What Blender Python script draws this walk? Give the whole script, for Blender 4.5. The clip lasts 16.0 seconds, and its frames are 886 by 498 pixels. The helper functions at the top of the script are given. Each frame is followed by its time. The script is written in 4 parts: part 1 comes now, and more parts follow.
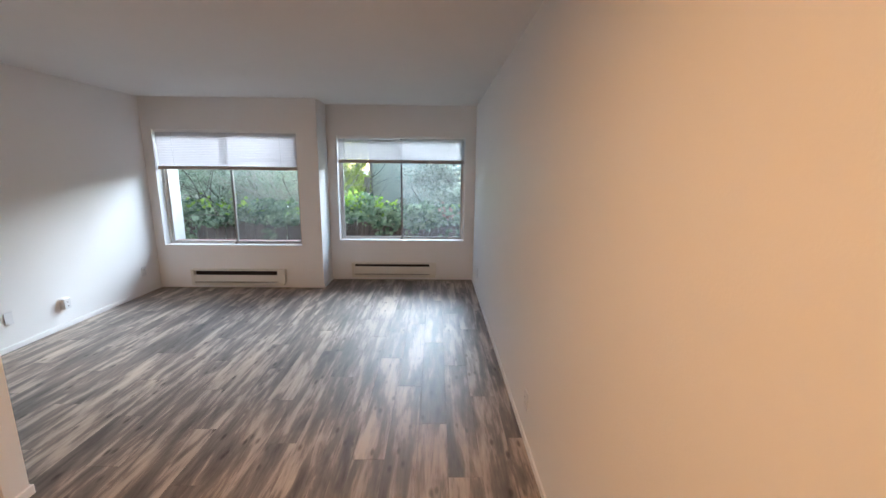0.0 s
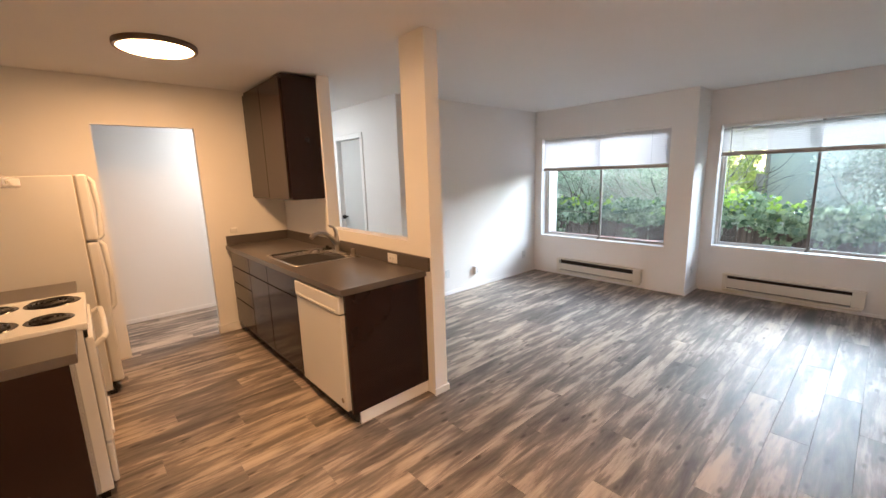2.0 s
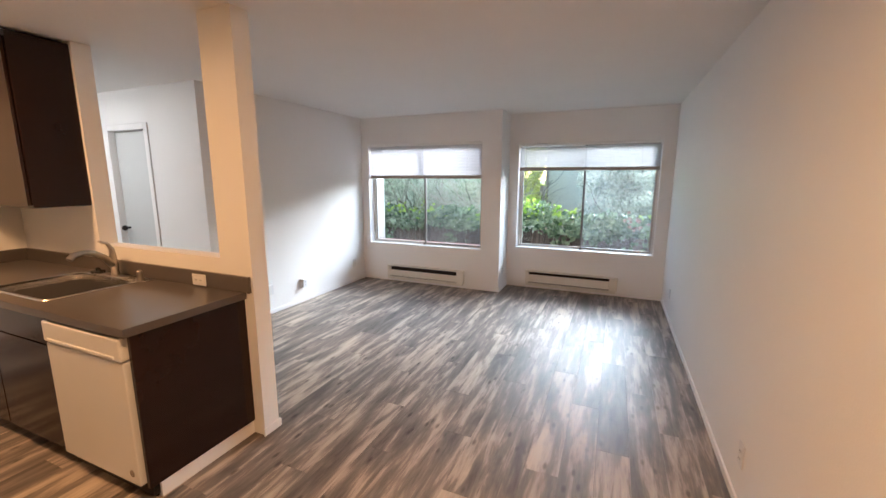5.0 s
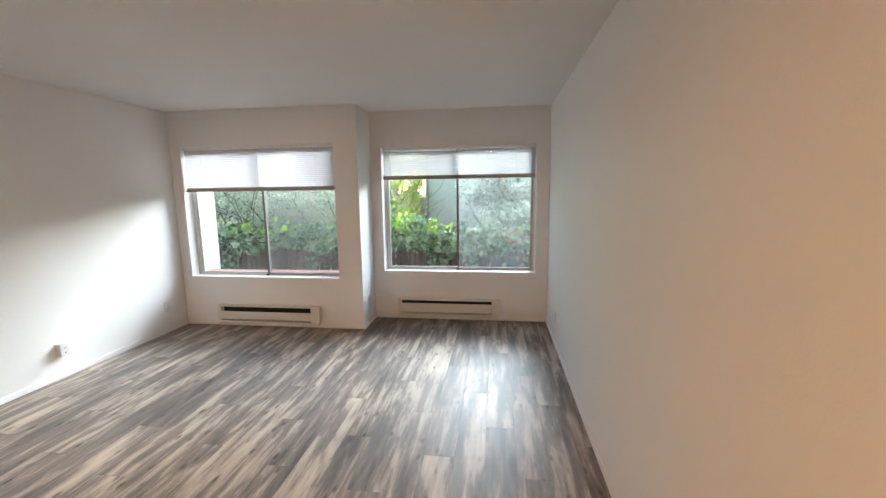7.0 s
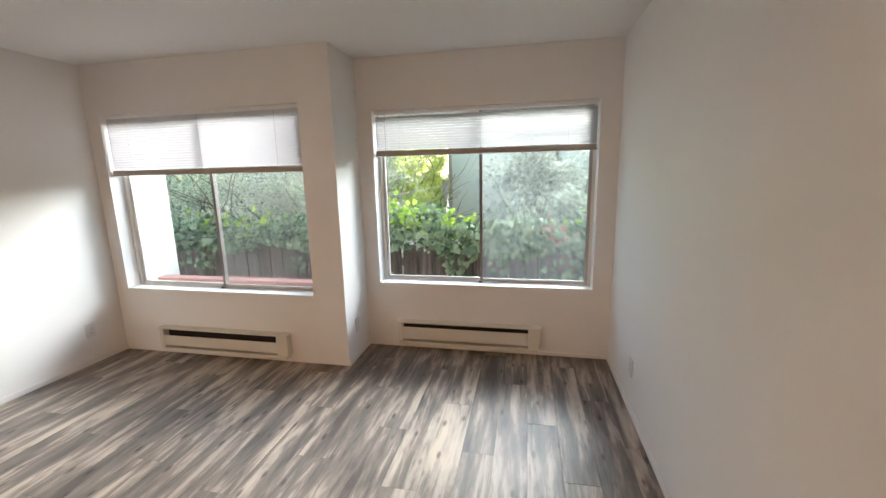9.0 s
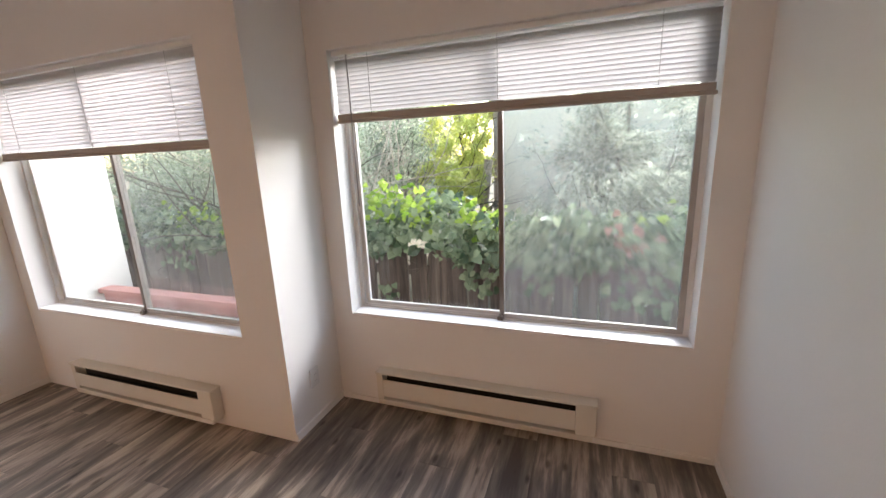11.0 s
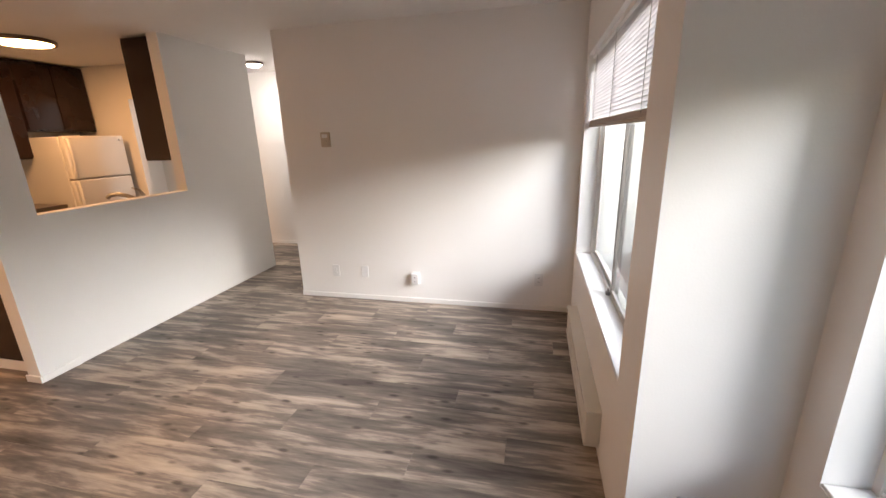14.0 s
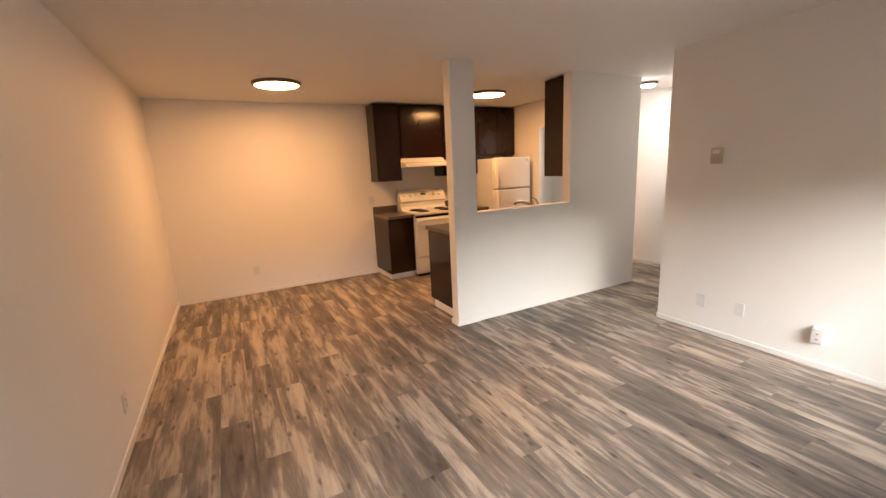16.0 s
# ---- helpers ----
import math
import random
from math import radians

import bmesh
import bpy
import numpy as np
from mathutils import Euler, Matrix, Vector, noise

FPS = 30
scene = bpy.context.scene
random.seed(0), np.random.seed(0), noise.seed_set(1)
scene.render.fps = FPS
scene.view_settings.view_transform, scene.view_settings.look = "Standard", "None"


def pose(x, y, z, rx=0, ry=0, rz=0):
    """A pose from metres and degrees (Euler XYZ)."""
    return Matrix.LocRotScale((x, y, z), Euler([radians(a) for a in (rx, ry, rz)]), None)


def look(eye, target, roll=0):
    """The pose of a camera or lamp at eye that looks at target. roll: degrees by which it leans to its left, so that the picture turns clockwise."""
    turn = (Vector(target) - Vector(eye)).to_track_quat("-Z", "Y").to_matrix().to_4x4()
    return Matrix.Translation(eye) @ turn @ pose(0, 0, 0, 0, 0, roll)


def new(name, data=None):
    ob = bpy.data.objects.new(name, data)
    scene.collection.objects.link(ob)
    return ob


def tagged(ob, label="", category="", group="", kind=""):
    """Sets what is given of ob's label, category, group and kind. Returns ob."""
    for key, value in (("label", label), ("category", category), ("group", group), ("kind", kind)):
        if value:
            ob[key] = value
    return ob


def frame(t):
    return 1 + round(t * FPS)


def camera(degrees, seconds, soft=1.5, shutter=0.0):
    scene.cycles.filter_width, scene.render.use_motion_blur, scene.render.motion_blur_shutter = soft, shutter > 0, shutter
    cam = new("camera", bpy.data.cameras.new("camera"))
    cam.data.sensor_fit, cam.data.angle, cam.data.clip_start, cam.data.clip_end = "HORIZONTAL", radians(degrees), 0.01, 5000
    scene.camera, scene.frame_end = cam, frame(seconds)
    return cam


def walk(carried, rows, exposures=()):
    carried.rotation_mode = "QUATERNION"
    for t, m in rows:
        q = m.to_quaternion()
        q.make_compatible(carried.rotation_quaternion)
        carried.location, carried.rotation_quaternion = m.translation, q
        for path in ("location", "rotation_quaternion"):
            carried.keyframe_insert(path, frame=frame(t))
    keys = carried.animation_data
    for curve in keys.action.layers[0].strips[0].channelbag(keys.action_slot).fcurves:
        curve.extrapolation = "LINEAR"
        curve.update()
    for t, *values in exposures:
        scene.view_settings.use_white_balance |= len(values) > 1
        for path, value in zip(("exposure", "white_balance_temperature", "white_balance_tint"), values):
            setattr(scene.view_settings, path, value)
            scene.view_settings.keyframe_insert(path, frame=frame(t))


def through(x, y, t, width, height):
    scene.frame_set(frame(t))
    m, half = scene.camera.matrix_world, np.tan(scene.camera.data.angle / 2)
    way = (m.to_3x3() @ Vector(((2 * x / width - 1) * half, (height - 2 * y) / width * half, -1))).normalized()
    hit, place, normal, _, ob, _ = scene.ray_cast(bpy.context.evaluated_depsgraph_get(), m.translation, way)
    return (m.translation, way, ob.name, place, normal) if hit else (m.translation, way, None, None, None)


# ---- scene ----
cam = camera(95.9, 16.0)
METRES, EYE, TILT, LEAN, TURN = 5.3, 1.47, 0.0, 0.0, -1.1
PATH = [
    (0, (0.091, -0.119, 1.59), (0.126, 1.843, 1.2), 0.6),
    (0.5, (0.127, -0.122, 1.58), (-0.328, 1.781, 1.167), 0.2),
    (1, (0.12, -0.149, 1.561), (-0.73, 1.616, 1.157), -0.4),
    (1.5, (0.123, -0.172, 1.551), (-1.064, 1.392, 1.17), -1.3),
    (2, (0.115, -0.201, 1.547), (-1.348, 1.115, 1.184), -1.8),
    (2.5, (0.1, -0.24, 1.549), (-1.564, 0.807, 1.181), -1.6),
    (3, (0.091, -0.259, 1.543), (-1.672, 0.605, 1.162), -1.3),
    (3.5, (0.095, -0.261, 1.542), (-1.664, 0.616, 1.169), -1.1),
    (4, (0.087, -0.239, 1.544), (-1.534, 0.879, 1.193), -1.1),
    (4.5, (0.059, -0.195, 1.558), (-1.231, 1.294, 1.213), -0.9),
    (5, (-0.015, -0.123, 1.563), (-0.788, 1.689, 1.214), 0.1),
    (7.5, (0.049, 1.305, 1.524), (-0.209, 3.268, 1.241), -0.8),
    (8, (-0.004, 1.646, 1.523), (-0.284, 3.607, 1.249), -0.5),
    (8.5, (-0.083, 1.997, 1.527), (-0.411, 3.946, 1.219), -0.6),
    (9, (-0.041, 2.34, 1.52), (-0.443, 4.264, 1.147), -1.3),
    (9.5, (-0.028, 2.653, 1.492), (-0.517, 4.55, 1.091), -2.1),
    (12, (0.064, 4.226, 1.477), (-1.055, 5.79, 0.927), -2.7),
    (12.5, (0.084, 4.428, 1.507), (-1.417, 5.639, 0.979), -2.9),
    (13, (-0.056, 4.567, 1.491), (-1.834, 5.342, 1.004), -2.2),
    (13.5, (-0.201, 4.669, 1.5), (-2.122, 4.871, 0.979), -1.5),
    (14, (-0.211, 4.786, 1.525), (-2.085, 4.348, 0.98), -1.6),
    (14.5, (-0.16, 4.834, 1.52), (-1.845, 3.875, 1.029), -2.2),
    (15, (-0.108, 4.823, 1.526), (-1.525, 3.476, 1.103), -2.8),
    (15.5, (-0.068, 4.818, 1.536), (-1.19, 3.209, 1.143), -2.7),
    (16, (-0.055, 4.803, 1.53), (-0.975, 3.073, 1.13), -2.7),
]
EXPOSURES = ((0, 2.07, 5600, 6), (1, 2.35, 5650, 5), (2.5, 2.49, 5900, 7), (3.5, 2.54, 6000, 9), (5, 2.39, 5850, 8), (7.5, 2.34, 6200, 4), (9.5, 2.30, 6600, 8), (12, 2.02, 6950, 18), (13.3, 1.99, 6950, 16), (14.5, 2.18, 6900, 14), (16, 2.25, 7250, 14))
walk(cam, [(t, look(eye, target, roll)) for t, eye, target, roll in PATH], EXPOSURES)

# ---- world and light ----
world = bpy.data.worlds.new("sky_world")
scene.world = world
world.use_nodes = True
wn, wl = world.node_tree.nodes, world.node_tree.links
sky = wn.new("ShaderNodeTexSky")
sky.sky_type = 'NISHITA'
sky.sun_disc = False
sky.sun_elevation = radians(18)
sky.sun_rotation = radians(20)
sky.air_density = 1.0
sky.dust_density = 1.0
wl.new(sky.outputs[0], wn["Background"].inputs[0])
wn["Background"].inputs[1].default_value = 0.15
sun_data = bpy.data.lights.new("sun", 'SUN')
sun_data.energy = 4.1
sun_data.angle = radians(50)
sun_data.color = (0.88, 0.94, 1.0)
sun = new("sun", sun_data)
sun.matrix_world = look((7.16, 19.7, 7.0), (0, 0, 0))


# ---- materials ----
def nodes_of(name):
    m = bpy.data.materials.new(name)
    m.use_nodes = True
    n, l = m.node_tree.nodes, m.node_tree.links
    return m, n, l, n["Principled BSDF"]


def plain(name, color, rough=0.5, metal=0.0, var=0.08, scale=6.0, bump=0.0, bump_scale=60.0, coat=0.0):
    """A surface with two scales of tone variation and fine relief."""
    m, n, l, b = nodes_of(name)
    tc = n.new("ShaderNodeTexCoord")
    n1 = n.new("ShaderNodeTexNoise")
    n1.inputs["Scale"].default_value = scale
    n1.inputs["Detail"].default_value = 6
    l.new(tc.outputs["Object"], n1.inputs["Vector"])
    mix = n.new("ShaderNodeMix")
    mix.data_type = 'RGBA'
    c = Vector(color)
    mix.inputs[6].default_value = (*(c * (1 - var)), 1)
    mix.inputs[7].default_value = (*[min(1, v * (1 + var)) for v in c], 1)
    l.new(n1.outputs["Fac"], mix.inputs[0])
    l.new(mix.outputs[2], b.inputs["Base Color"])
    b.inputs["Roughness"].default_value = rough
    b.inputs["Metallic"].default_value = metal
    b.inputs["Coat Weight"].default_value = coat
    if bump:
        n2 = n.new("ShaderNodeTexNoise")
        n2.inputs["Scale"].default_value = bump_scale
        n2.inputs["Detail"].default_value = 4
        l.new(tc.outputs["Object"], n2.inputs["Vector"])
        bp = n.new("ShaderNodeBump")
        bp.inputs["Strength"].default_value = bump
        bp.inputs["Distance"].default_value = 0.004
        l.new(n2.outputs["Fac"], bp.inputs["Height"])
        l.new(bp.outputs[0], b.inputs["Normal"])
    return m


def lamp_glow(name, color, strength):
    m, n, l, b = nodes_of(name)
    b.inputs["Base Color"].default_value = (0.9, 0.9, 0.88, 1)
    b.inputs["Emission Color"].default_value = (*color, 1)
    b.inputs["Emission Strength"].default_value = strength
    return m


def plank_wood():
    """Weathered wood-look vinyl: long pale and dark streaks, knots, shifted from plank to plank."""
    m, n, l, b = nodes_of("plank_vinyl")
    tc, oi = n.new("ShaderNodeTexCoord"), n.new("ShaderNodeObjectInfo")
    comb = n.new("ShaderNodeCombineXYZ")
    for k, f in ((0, 37.0), (1, 91.0), (2, 53.0)):
        mul = n.new("ShaderNodeMath")
        mul.operation = 'MULTIPLY'
        mul.inputs[1].default_value = f
        l.new(oi.outputs["Random"], mul.inputs[0])
        l.new(mul.outputs[0], comb.inputs[k])
    add = n.new("ShaderNodeVectorMath")
    l.new(tc.outputs["Object"], add.inputs[0])
    l.new(comb.outputs[0], add.inputs[1])

    def streak(sx, sy, detail, rough, dist):
        mp = n.new("ShaderNodeMapping")
        mp.inputs["Scale"].default_value = (sx, sy, 1)
        l.new(add.outputs[0], mp.inputs["Vector"])
        t = n.new("ShaderNodeTexNoise")
        t.inputs["Scale"].default_value = 1.0
        t.inputs["Detail"].default_value = detail
        t.inputs["Roughness"].default_value = rough
        t.inputs["Distortion"].default_value = dist
        l.new(mp.outputs[0], t.inputs["Vector"])
        return t.outputs["Fac"]

    broad, fine, grain = streak(13.0, 1.5, 5, 0.58, 0.45), streak(46, 4.0, 5, 0.6, 0.4), streak(260, 9, 3, 0.6, 0.0)
    patch = streak(6.0, 1.3, 5, 0.6, 0.5)
    ramp = n.new("ShaderNodeValToRGB")
    e = ramp.color_ramp.elements
    e[0].position, e[0].color = 0.39, (0.085, 0.069, 0.060, 1)
    e[1].position, e[1].color = 0.61, (0.50, 0.415, 0.335, 1)
    for p, c in ((0.46, (0.150, 0.126, 0.110, 1)), (0.505, (0.215, 0.178, 0.150, 1)), (0.545, (0.37, 0.305, 0.250, 1))):
        q = e.new(p)
        q.color = c
    sums = []
    for a_, w_ in ((broad, 0.47), (fine, 0.15), (patch, 0.33), (grain, 0.05)):
        mu = n.new("ShaderNodeMath")
        mu.operation = 'MULTIPLY'
        mu.inputs[1].default_value = w_
        l.new(a_, mu.inputs[0])
        sums.append(mu.outputs[0])
    tone = n.new("ShaderNodeMath")
    tone.operation = 'MULTIPLY_ADD'
    tone.inputs[1].default_value, tone.inputs[2].default_value = 0.045, -0.0225
    l.new(oi.outputs["Random"], tone.inputs[0])
    sums.append(tone.outputs[0])
    last = sums[0]
    for o in sums[1:]:
        ad = n.new("ShaderNodeMath")
        l.new(last, ad.inputs[0])
        l.new(o, ad.inputs[1])
        last = ad.outputs[0]
    l.new(last, ramp.inputs[0])
    # knots
    mp = n.new("ShaderNodeMapping")
    mp.inputs["Scale"].default_value = (13, 5.0, 1)
    l.new(add.outputs[0], mp.inputs["Vector"])
    vo = n.new("ShaderNodeTexVoronoi")
    vo.inputs["Scale"].default_value = 1.0
    l.new(mp.outputs[0], vo.inputs["Vector"])
    kn = n.new("ShaderNodeValToRGB")
    kn.color_ramp.elements[0].position, kn.color_ramp.elements[0].color = 0.08, (0.25, 0.23, 0.22, 1)
    kn.color_ramp.elements[1].position, kn.color_ramp.elements[1].color = 0.20, (1, 1, 1, 1)
    l.new(vo.outputs["Distance"], kn.inputs[0])
    mx = n.new("ShaderNodeMix")
    mx.data_type, mx.blend_type = 'RGBA', 'MULTIPLY'
    mx.inputs[0].default_value = 0.8
    l.new(ramp.outputs[0], mx.inputs[6])
    l.new(kn.outputs[0], mx.inputs[7])
    l.new(mx.outputs[2], b.inputs["Base Color"])
    rr = n.new("ShaderNodeMapRange")
    rr.inputs["To Min"].default_value, rr.inputs["To Max"].default_value = 0.39, 0.50
    l.new(fine, rr.inputs["Value"])
    l.new(rr.outputs[0], b.inputs["Roughness"])
    b.inputs["Specular IOR Level"].default_value = 0.33
    bp = n.new("ShaderNodeBump")
    bp.inputs["Strength"].default_value, bp.inputs["Distance"].default_value = 0.12, 0.002
    l.new(grain, bp.inputs["Height"])
    l.new(bp.outputs[0], b.inputs["Normal"])
    return m


def leafy(name, dark, light, gloss=0.45, through=0.35):
    """Leaf: each one of its own tone, and some light passing through it."""
    m, n, l, b = nodes_of(name)
    geo = n.new("ShaderNodeNewGeometry")
    oi = n.new("ShaderNodeObjectInfo")
    ad = n.new("ShaderNodeMath")
    l.new(geo.outputs["Random Per Island"], ad.inputs[0])
    l.new(oi.outputs["Random"], ad.inputs[1])
    fr = n.new("ShaderNodeMath")
    fr.operation = 'FRACT'
    l.new(ad.outputs[0], fr.inputs[0])
    ramp = n.new("ShaderNodeValToRGB")
    ramp.color_ramp.elements[0].color = (*dark, 1)
    ramp.color_ramp.elements[1].color = (*light, 1)
    l.new(fr.outputs[0], ramp.inputs[0])
    l.new(ramp.outputs[0], b.inputs["Base Color"])
    b.inputs["Roughness"].default_value = gloss
    tr = n.new("ShaderNodeBsdfTranslucent")
    l.new(ramp.outputs[0], tr.inputs["Color"])
    ms = n.new("ShaderNodeMixShader")
    ms.inputs[0].default_value = through
    l.new(b.outputs[0], ms.inputs[1])
    l.new(tr.outputs[0], ms.inputs[2])
    l.new(ms.outputs[0], n["Material Output"].inputs[0])
    return m


def vinyl_through(name, color, through):
    """White vinyl that lets some daylight pass."""
    m, n, l, b = nodes_of(name)
    b.inputs["Base Color"].default_value = (*color, 1)
    b.inputs["Roughness"].default_value = 0.45
    tr = n.new("ShaderNodeBsdfTranslucent")
    tr.inputs["Color"].default_value = (*color, 1)
    ms = n.new("ShaderNodeMixShader")
    ms.inputs[0].default_value = through
    l.new(b.outputs[0], ms.inputs[1])
    l.new(tr.outputs[0], ms.inputs[2])
    l.new(ms.outputs[0], n["Material Output"].inputs[0])
    return m


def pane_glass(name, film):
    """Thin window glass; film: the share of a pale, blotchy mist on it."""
    m, n, l, b = nodes_of(name)
    n.remove(b)
    out = n["Material Output"]
    clear, gloss, face = n.new("ShaderNodeBsdfTransparent"), n.new("ShaderNodeBsdfGlossy"), n.new("ShaderNodeLayerWeight")
    clear.inputs[0].default_value = (0.96, 0.98, 0.97, 1)
    gloss.inputs["Roughness"].default_value = 0.02
    face.inputs["Blend"].default_value = 0.5
    sharp, fres = n.new("ShaderNodeMath"), n.new("ShaderNodeMath")
    sharp.operation, fres.operation = 'POWER', 'MULTIPLY_ADD'
    sharp.inputs[1].default_value = 5.0
    fres.inputs[1].default_value, fres.inputs[2].default_value = 0.6, 0.03
    l.new(face.outputs["Facing"], sharp.inputs[0])
    l.new(sharp.outputs[0], fres.inputs[0])
    ms = n.new("ShaderNodeMixShader")
    l.new(fres.outputs[0], ms.inputs[0])
    l.new(clear.outputs[0], ms.inputs[1])
    l.new(gloss.outputs[0], ms.inputs[2])
    if not film:
        l.new(ms.outputs[0], out.inputs[0])
        return m
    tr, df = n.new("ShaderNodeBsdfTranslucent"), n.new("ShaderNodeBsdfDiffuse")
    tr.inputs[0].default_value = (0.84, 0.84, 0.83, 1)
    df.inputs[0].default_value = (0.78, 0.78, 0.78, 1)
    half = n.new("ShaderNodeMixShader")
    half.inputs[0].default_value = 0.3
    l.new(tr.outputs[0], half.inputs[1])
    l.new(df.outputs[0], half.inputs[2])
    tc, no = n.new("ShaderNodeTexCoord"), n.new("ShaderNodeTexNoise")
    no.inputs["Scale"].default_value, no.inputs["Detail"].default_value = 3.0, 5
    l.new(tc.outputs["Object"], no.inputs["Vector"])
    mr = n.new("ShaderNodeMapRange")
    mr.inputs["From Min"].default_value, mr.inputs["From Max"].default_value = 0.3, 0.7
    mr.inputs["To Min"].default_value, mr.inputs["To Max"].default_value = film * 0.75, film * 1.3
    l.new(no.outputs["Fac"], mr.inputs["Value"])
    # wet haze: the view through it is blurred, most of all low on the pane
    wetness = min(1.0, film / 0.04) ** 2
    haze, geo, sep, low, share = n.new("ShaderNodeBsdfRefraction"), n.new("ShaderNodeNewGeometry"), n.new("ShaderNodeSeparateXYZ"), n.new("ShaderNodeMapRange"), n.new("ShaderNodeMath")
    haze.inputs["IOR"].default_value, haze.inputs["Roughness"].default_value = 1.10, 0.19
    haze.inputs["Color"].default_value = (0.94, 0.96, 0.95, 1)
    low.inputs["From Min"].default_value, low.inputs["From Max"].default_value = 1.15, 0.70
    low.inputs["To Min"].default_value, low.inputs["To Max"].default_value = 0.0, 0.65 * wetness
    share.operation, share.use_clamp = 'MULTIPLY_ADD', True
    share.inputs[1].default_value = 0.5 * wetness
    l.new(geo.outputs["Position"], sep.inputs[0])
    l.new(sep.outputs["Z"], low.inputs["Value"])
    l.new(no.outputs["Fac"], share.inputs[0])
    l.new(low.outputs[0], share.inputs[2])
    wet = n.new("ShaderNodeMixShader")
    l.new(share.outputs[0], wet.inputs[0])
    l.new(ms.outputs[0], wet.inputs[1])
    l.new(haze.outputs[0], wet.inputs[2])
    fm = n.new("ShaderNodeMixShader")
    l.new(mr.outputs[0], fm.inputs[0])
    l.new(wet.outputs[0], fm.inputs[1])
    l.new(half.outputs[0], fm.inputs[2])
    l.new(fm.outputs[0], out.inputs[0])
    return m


def old_wood(name, dark, light, sx=30.0, sz=2.0):
    """Rough sawn boards: grain along z, tone of its own for each board."""
    m, n, l, b = nodes_of(name)
    tc, oi = n.new("ShaderNodeTexCoord"), n.new("ShaderNodeObjectInfo")
    mp = n.new("ShaderNodeMapping")
    mp.inputs["Scale"].default_value = (sx, sx, sz)
    ad = n.new("ShaderNodeVectorMath")
    mu = n.new("ShaderNodeMath")
    mu.operation = 'MULTIPLY'
    mu.inputs[1].default_value = 40
    l.new(oi.outputs["Random"], mu.inputs[0])
    l.new(tc.outputs["Object"], ad.inputs[0])
    l.new(mu.outputs[0], ad.inputs[1])
    l.new(ad.outputs[0], mp.inputs["Vector"])
    no = n.new("ShaderNodeTexNoise")
    no.inputs["Scale"].default_value, no.inputs["Detail"].default_value = 1.0, 6
    l.new(mp.outputs[0], no.inputs["Vector"])
    ramp = n.new("ShaderNodeValToRGB")
    ramp.color_ramp.elements[0].position, ramp.color_ramp.elements[0].color = 0.3, (*dark, 1)
    ramp.color_ramp.elements[1].position, ramp.color_ramp.elements[1].color = 0.72, (*light, 1)
    l.new(no.outputs["Fac"], ramp.inputs[0])
    hs = n.new("ShaderNodeHueSaturation")
    mr = n.new("ShaderNodeMapRange")
    mr.inputs["To Min"].default_value, mr.inputs["To Max"].default_value = 0.7, 1.3
    l.new(oi.outputs["Random"], mr.inputs["Value"])
    l.new(mr.outputs[0], hs.inputs["Value"])
    l.new(ramp.outputs[0], hs.inputs["Color"])
    l.new(hs.outputs[0], b.inputs["Base Color"])
    b.inputs["Roughness"].default_value = 0.85
    bp = n.new("ShaderNodeBump")
    bp.inputs["Strength"].default_value, bp.inputs["Distance"].default_value = 0.5, 0.004
    l.new(no.outputs["Fac"], bp.inputs["Height"])
    l.new(bp.outputs[0], b.inputs["Normal"])
    return m


WALL = plain("wall_paint", (0.80, 0.79, 0.775), 0.5, var=0.015, scale=2.0, bump=0.12, bump_scale=140)
CEIL = plain("ceiling_paint", (0.78, 0.77, 0.755), 0.85, var=0.02, scale=3.0, bump=0.35, bump_scale=90)
TRIM = plain("trim_paint", (0.80, 0.79, 0.775), 0.4, var=0.03, scale=8, bump=0.05)
# door leaf toned greyer than the hall walls
DOOR = plain("door_grey", (0.56, 0.575, 0.57), 0.38, var=0.03, scale=5, bump=0.05)
PLANK = plank_wood()
UNDER = plain("dark_seam", (0.05, 0.04, 0.035), 0.8, var=0.2)
DARK = plain("espresso_cabinet", (0.018, 0.0082, 0.0064), 0.16, var=0.25, scale=3.0, bump=0.04, bump_scale=25)
DARK.node_tree.nodes["Principled BSDF"].inputs["Specular IOR Level"].default_value = 0.35
# near-black that puts shade into recesses behind fronts and heater slots
SHADOW_GAP = plain("shadow_gap_dark", (0.012, 0.009, 0.008), 0.8, var=0.1)
LAMINATE = plain("counter_laminate", (0.090, 0.077, 0.071), 0.28, var=0.22, scale=160, bump=0.03, bump_scale=200)
WHITE = plain("appliance_enamel", (0.70, 0.70, 0.69), 0.22, var=0.02, scale=4)
FRIDGE = plain("fridge_enamel", (0.70, 0.70, 0.69), 0.32, var=0.02, scale=4, bump=0.1, bump_scale=180)
CREAM = plain("heater_enamel", (0.70, 0.67, 0.60), 0.38, var=0.04, scale=5, bump=0.03)
PLASTIC = plain("white_plastic", (0.70, 0.70, 0.70), 0.35, var=0.02)
BEIGE = plain("beige_plastic", (0.50, 0.43, 0.34), 0.45, var=0.04)
BLACK = plain("black_enamel", (0.012, 0.011, 0.011), 0.2, var=0.1)
COIL = plain("burner_coil", (0.03, 0.028, 0.027), 0.55, metal=0.3, var=0.3, scale=30)
CHROME = plain("chrome", (0.62, 0.61, 0.60), 0.14, metal=1.0, var=0.04, scale=20)
NICKEL = plain("brushed_nickel", (0.50, 0.47, 0.43), 0.28, metal=1.0, var=0.06, scale=40)
STEEL = plain("sink_steel", (0.74, 0.72, 0.69), 0.27, metal=1.0, var=0.08, scale=30, bump=0.03, bump_scale=150)
BRONZE = plain("lamp_rim", (0.16, 0.12, 0.095), 0.35, metal=0.6, var=0.08)
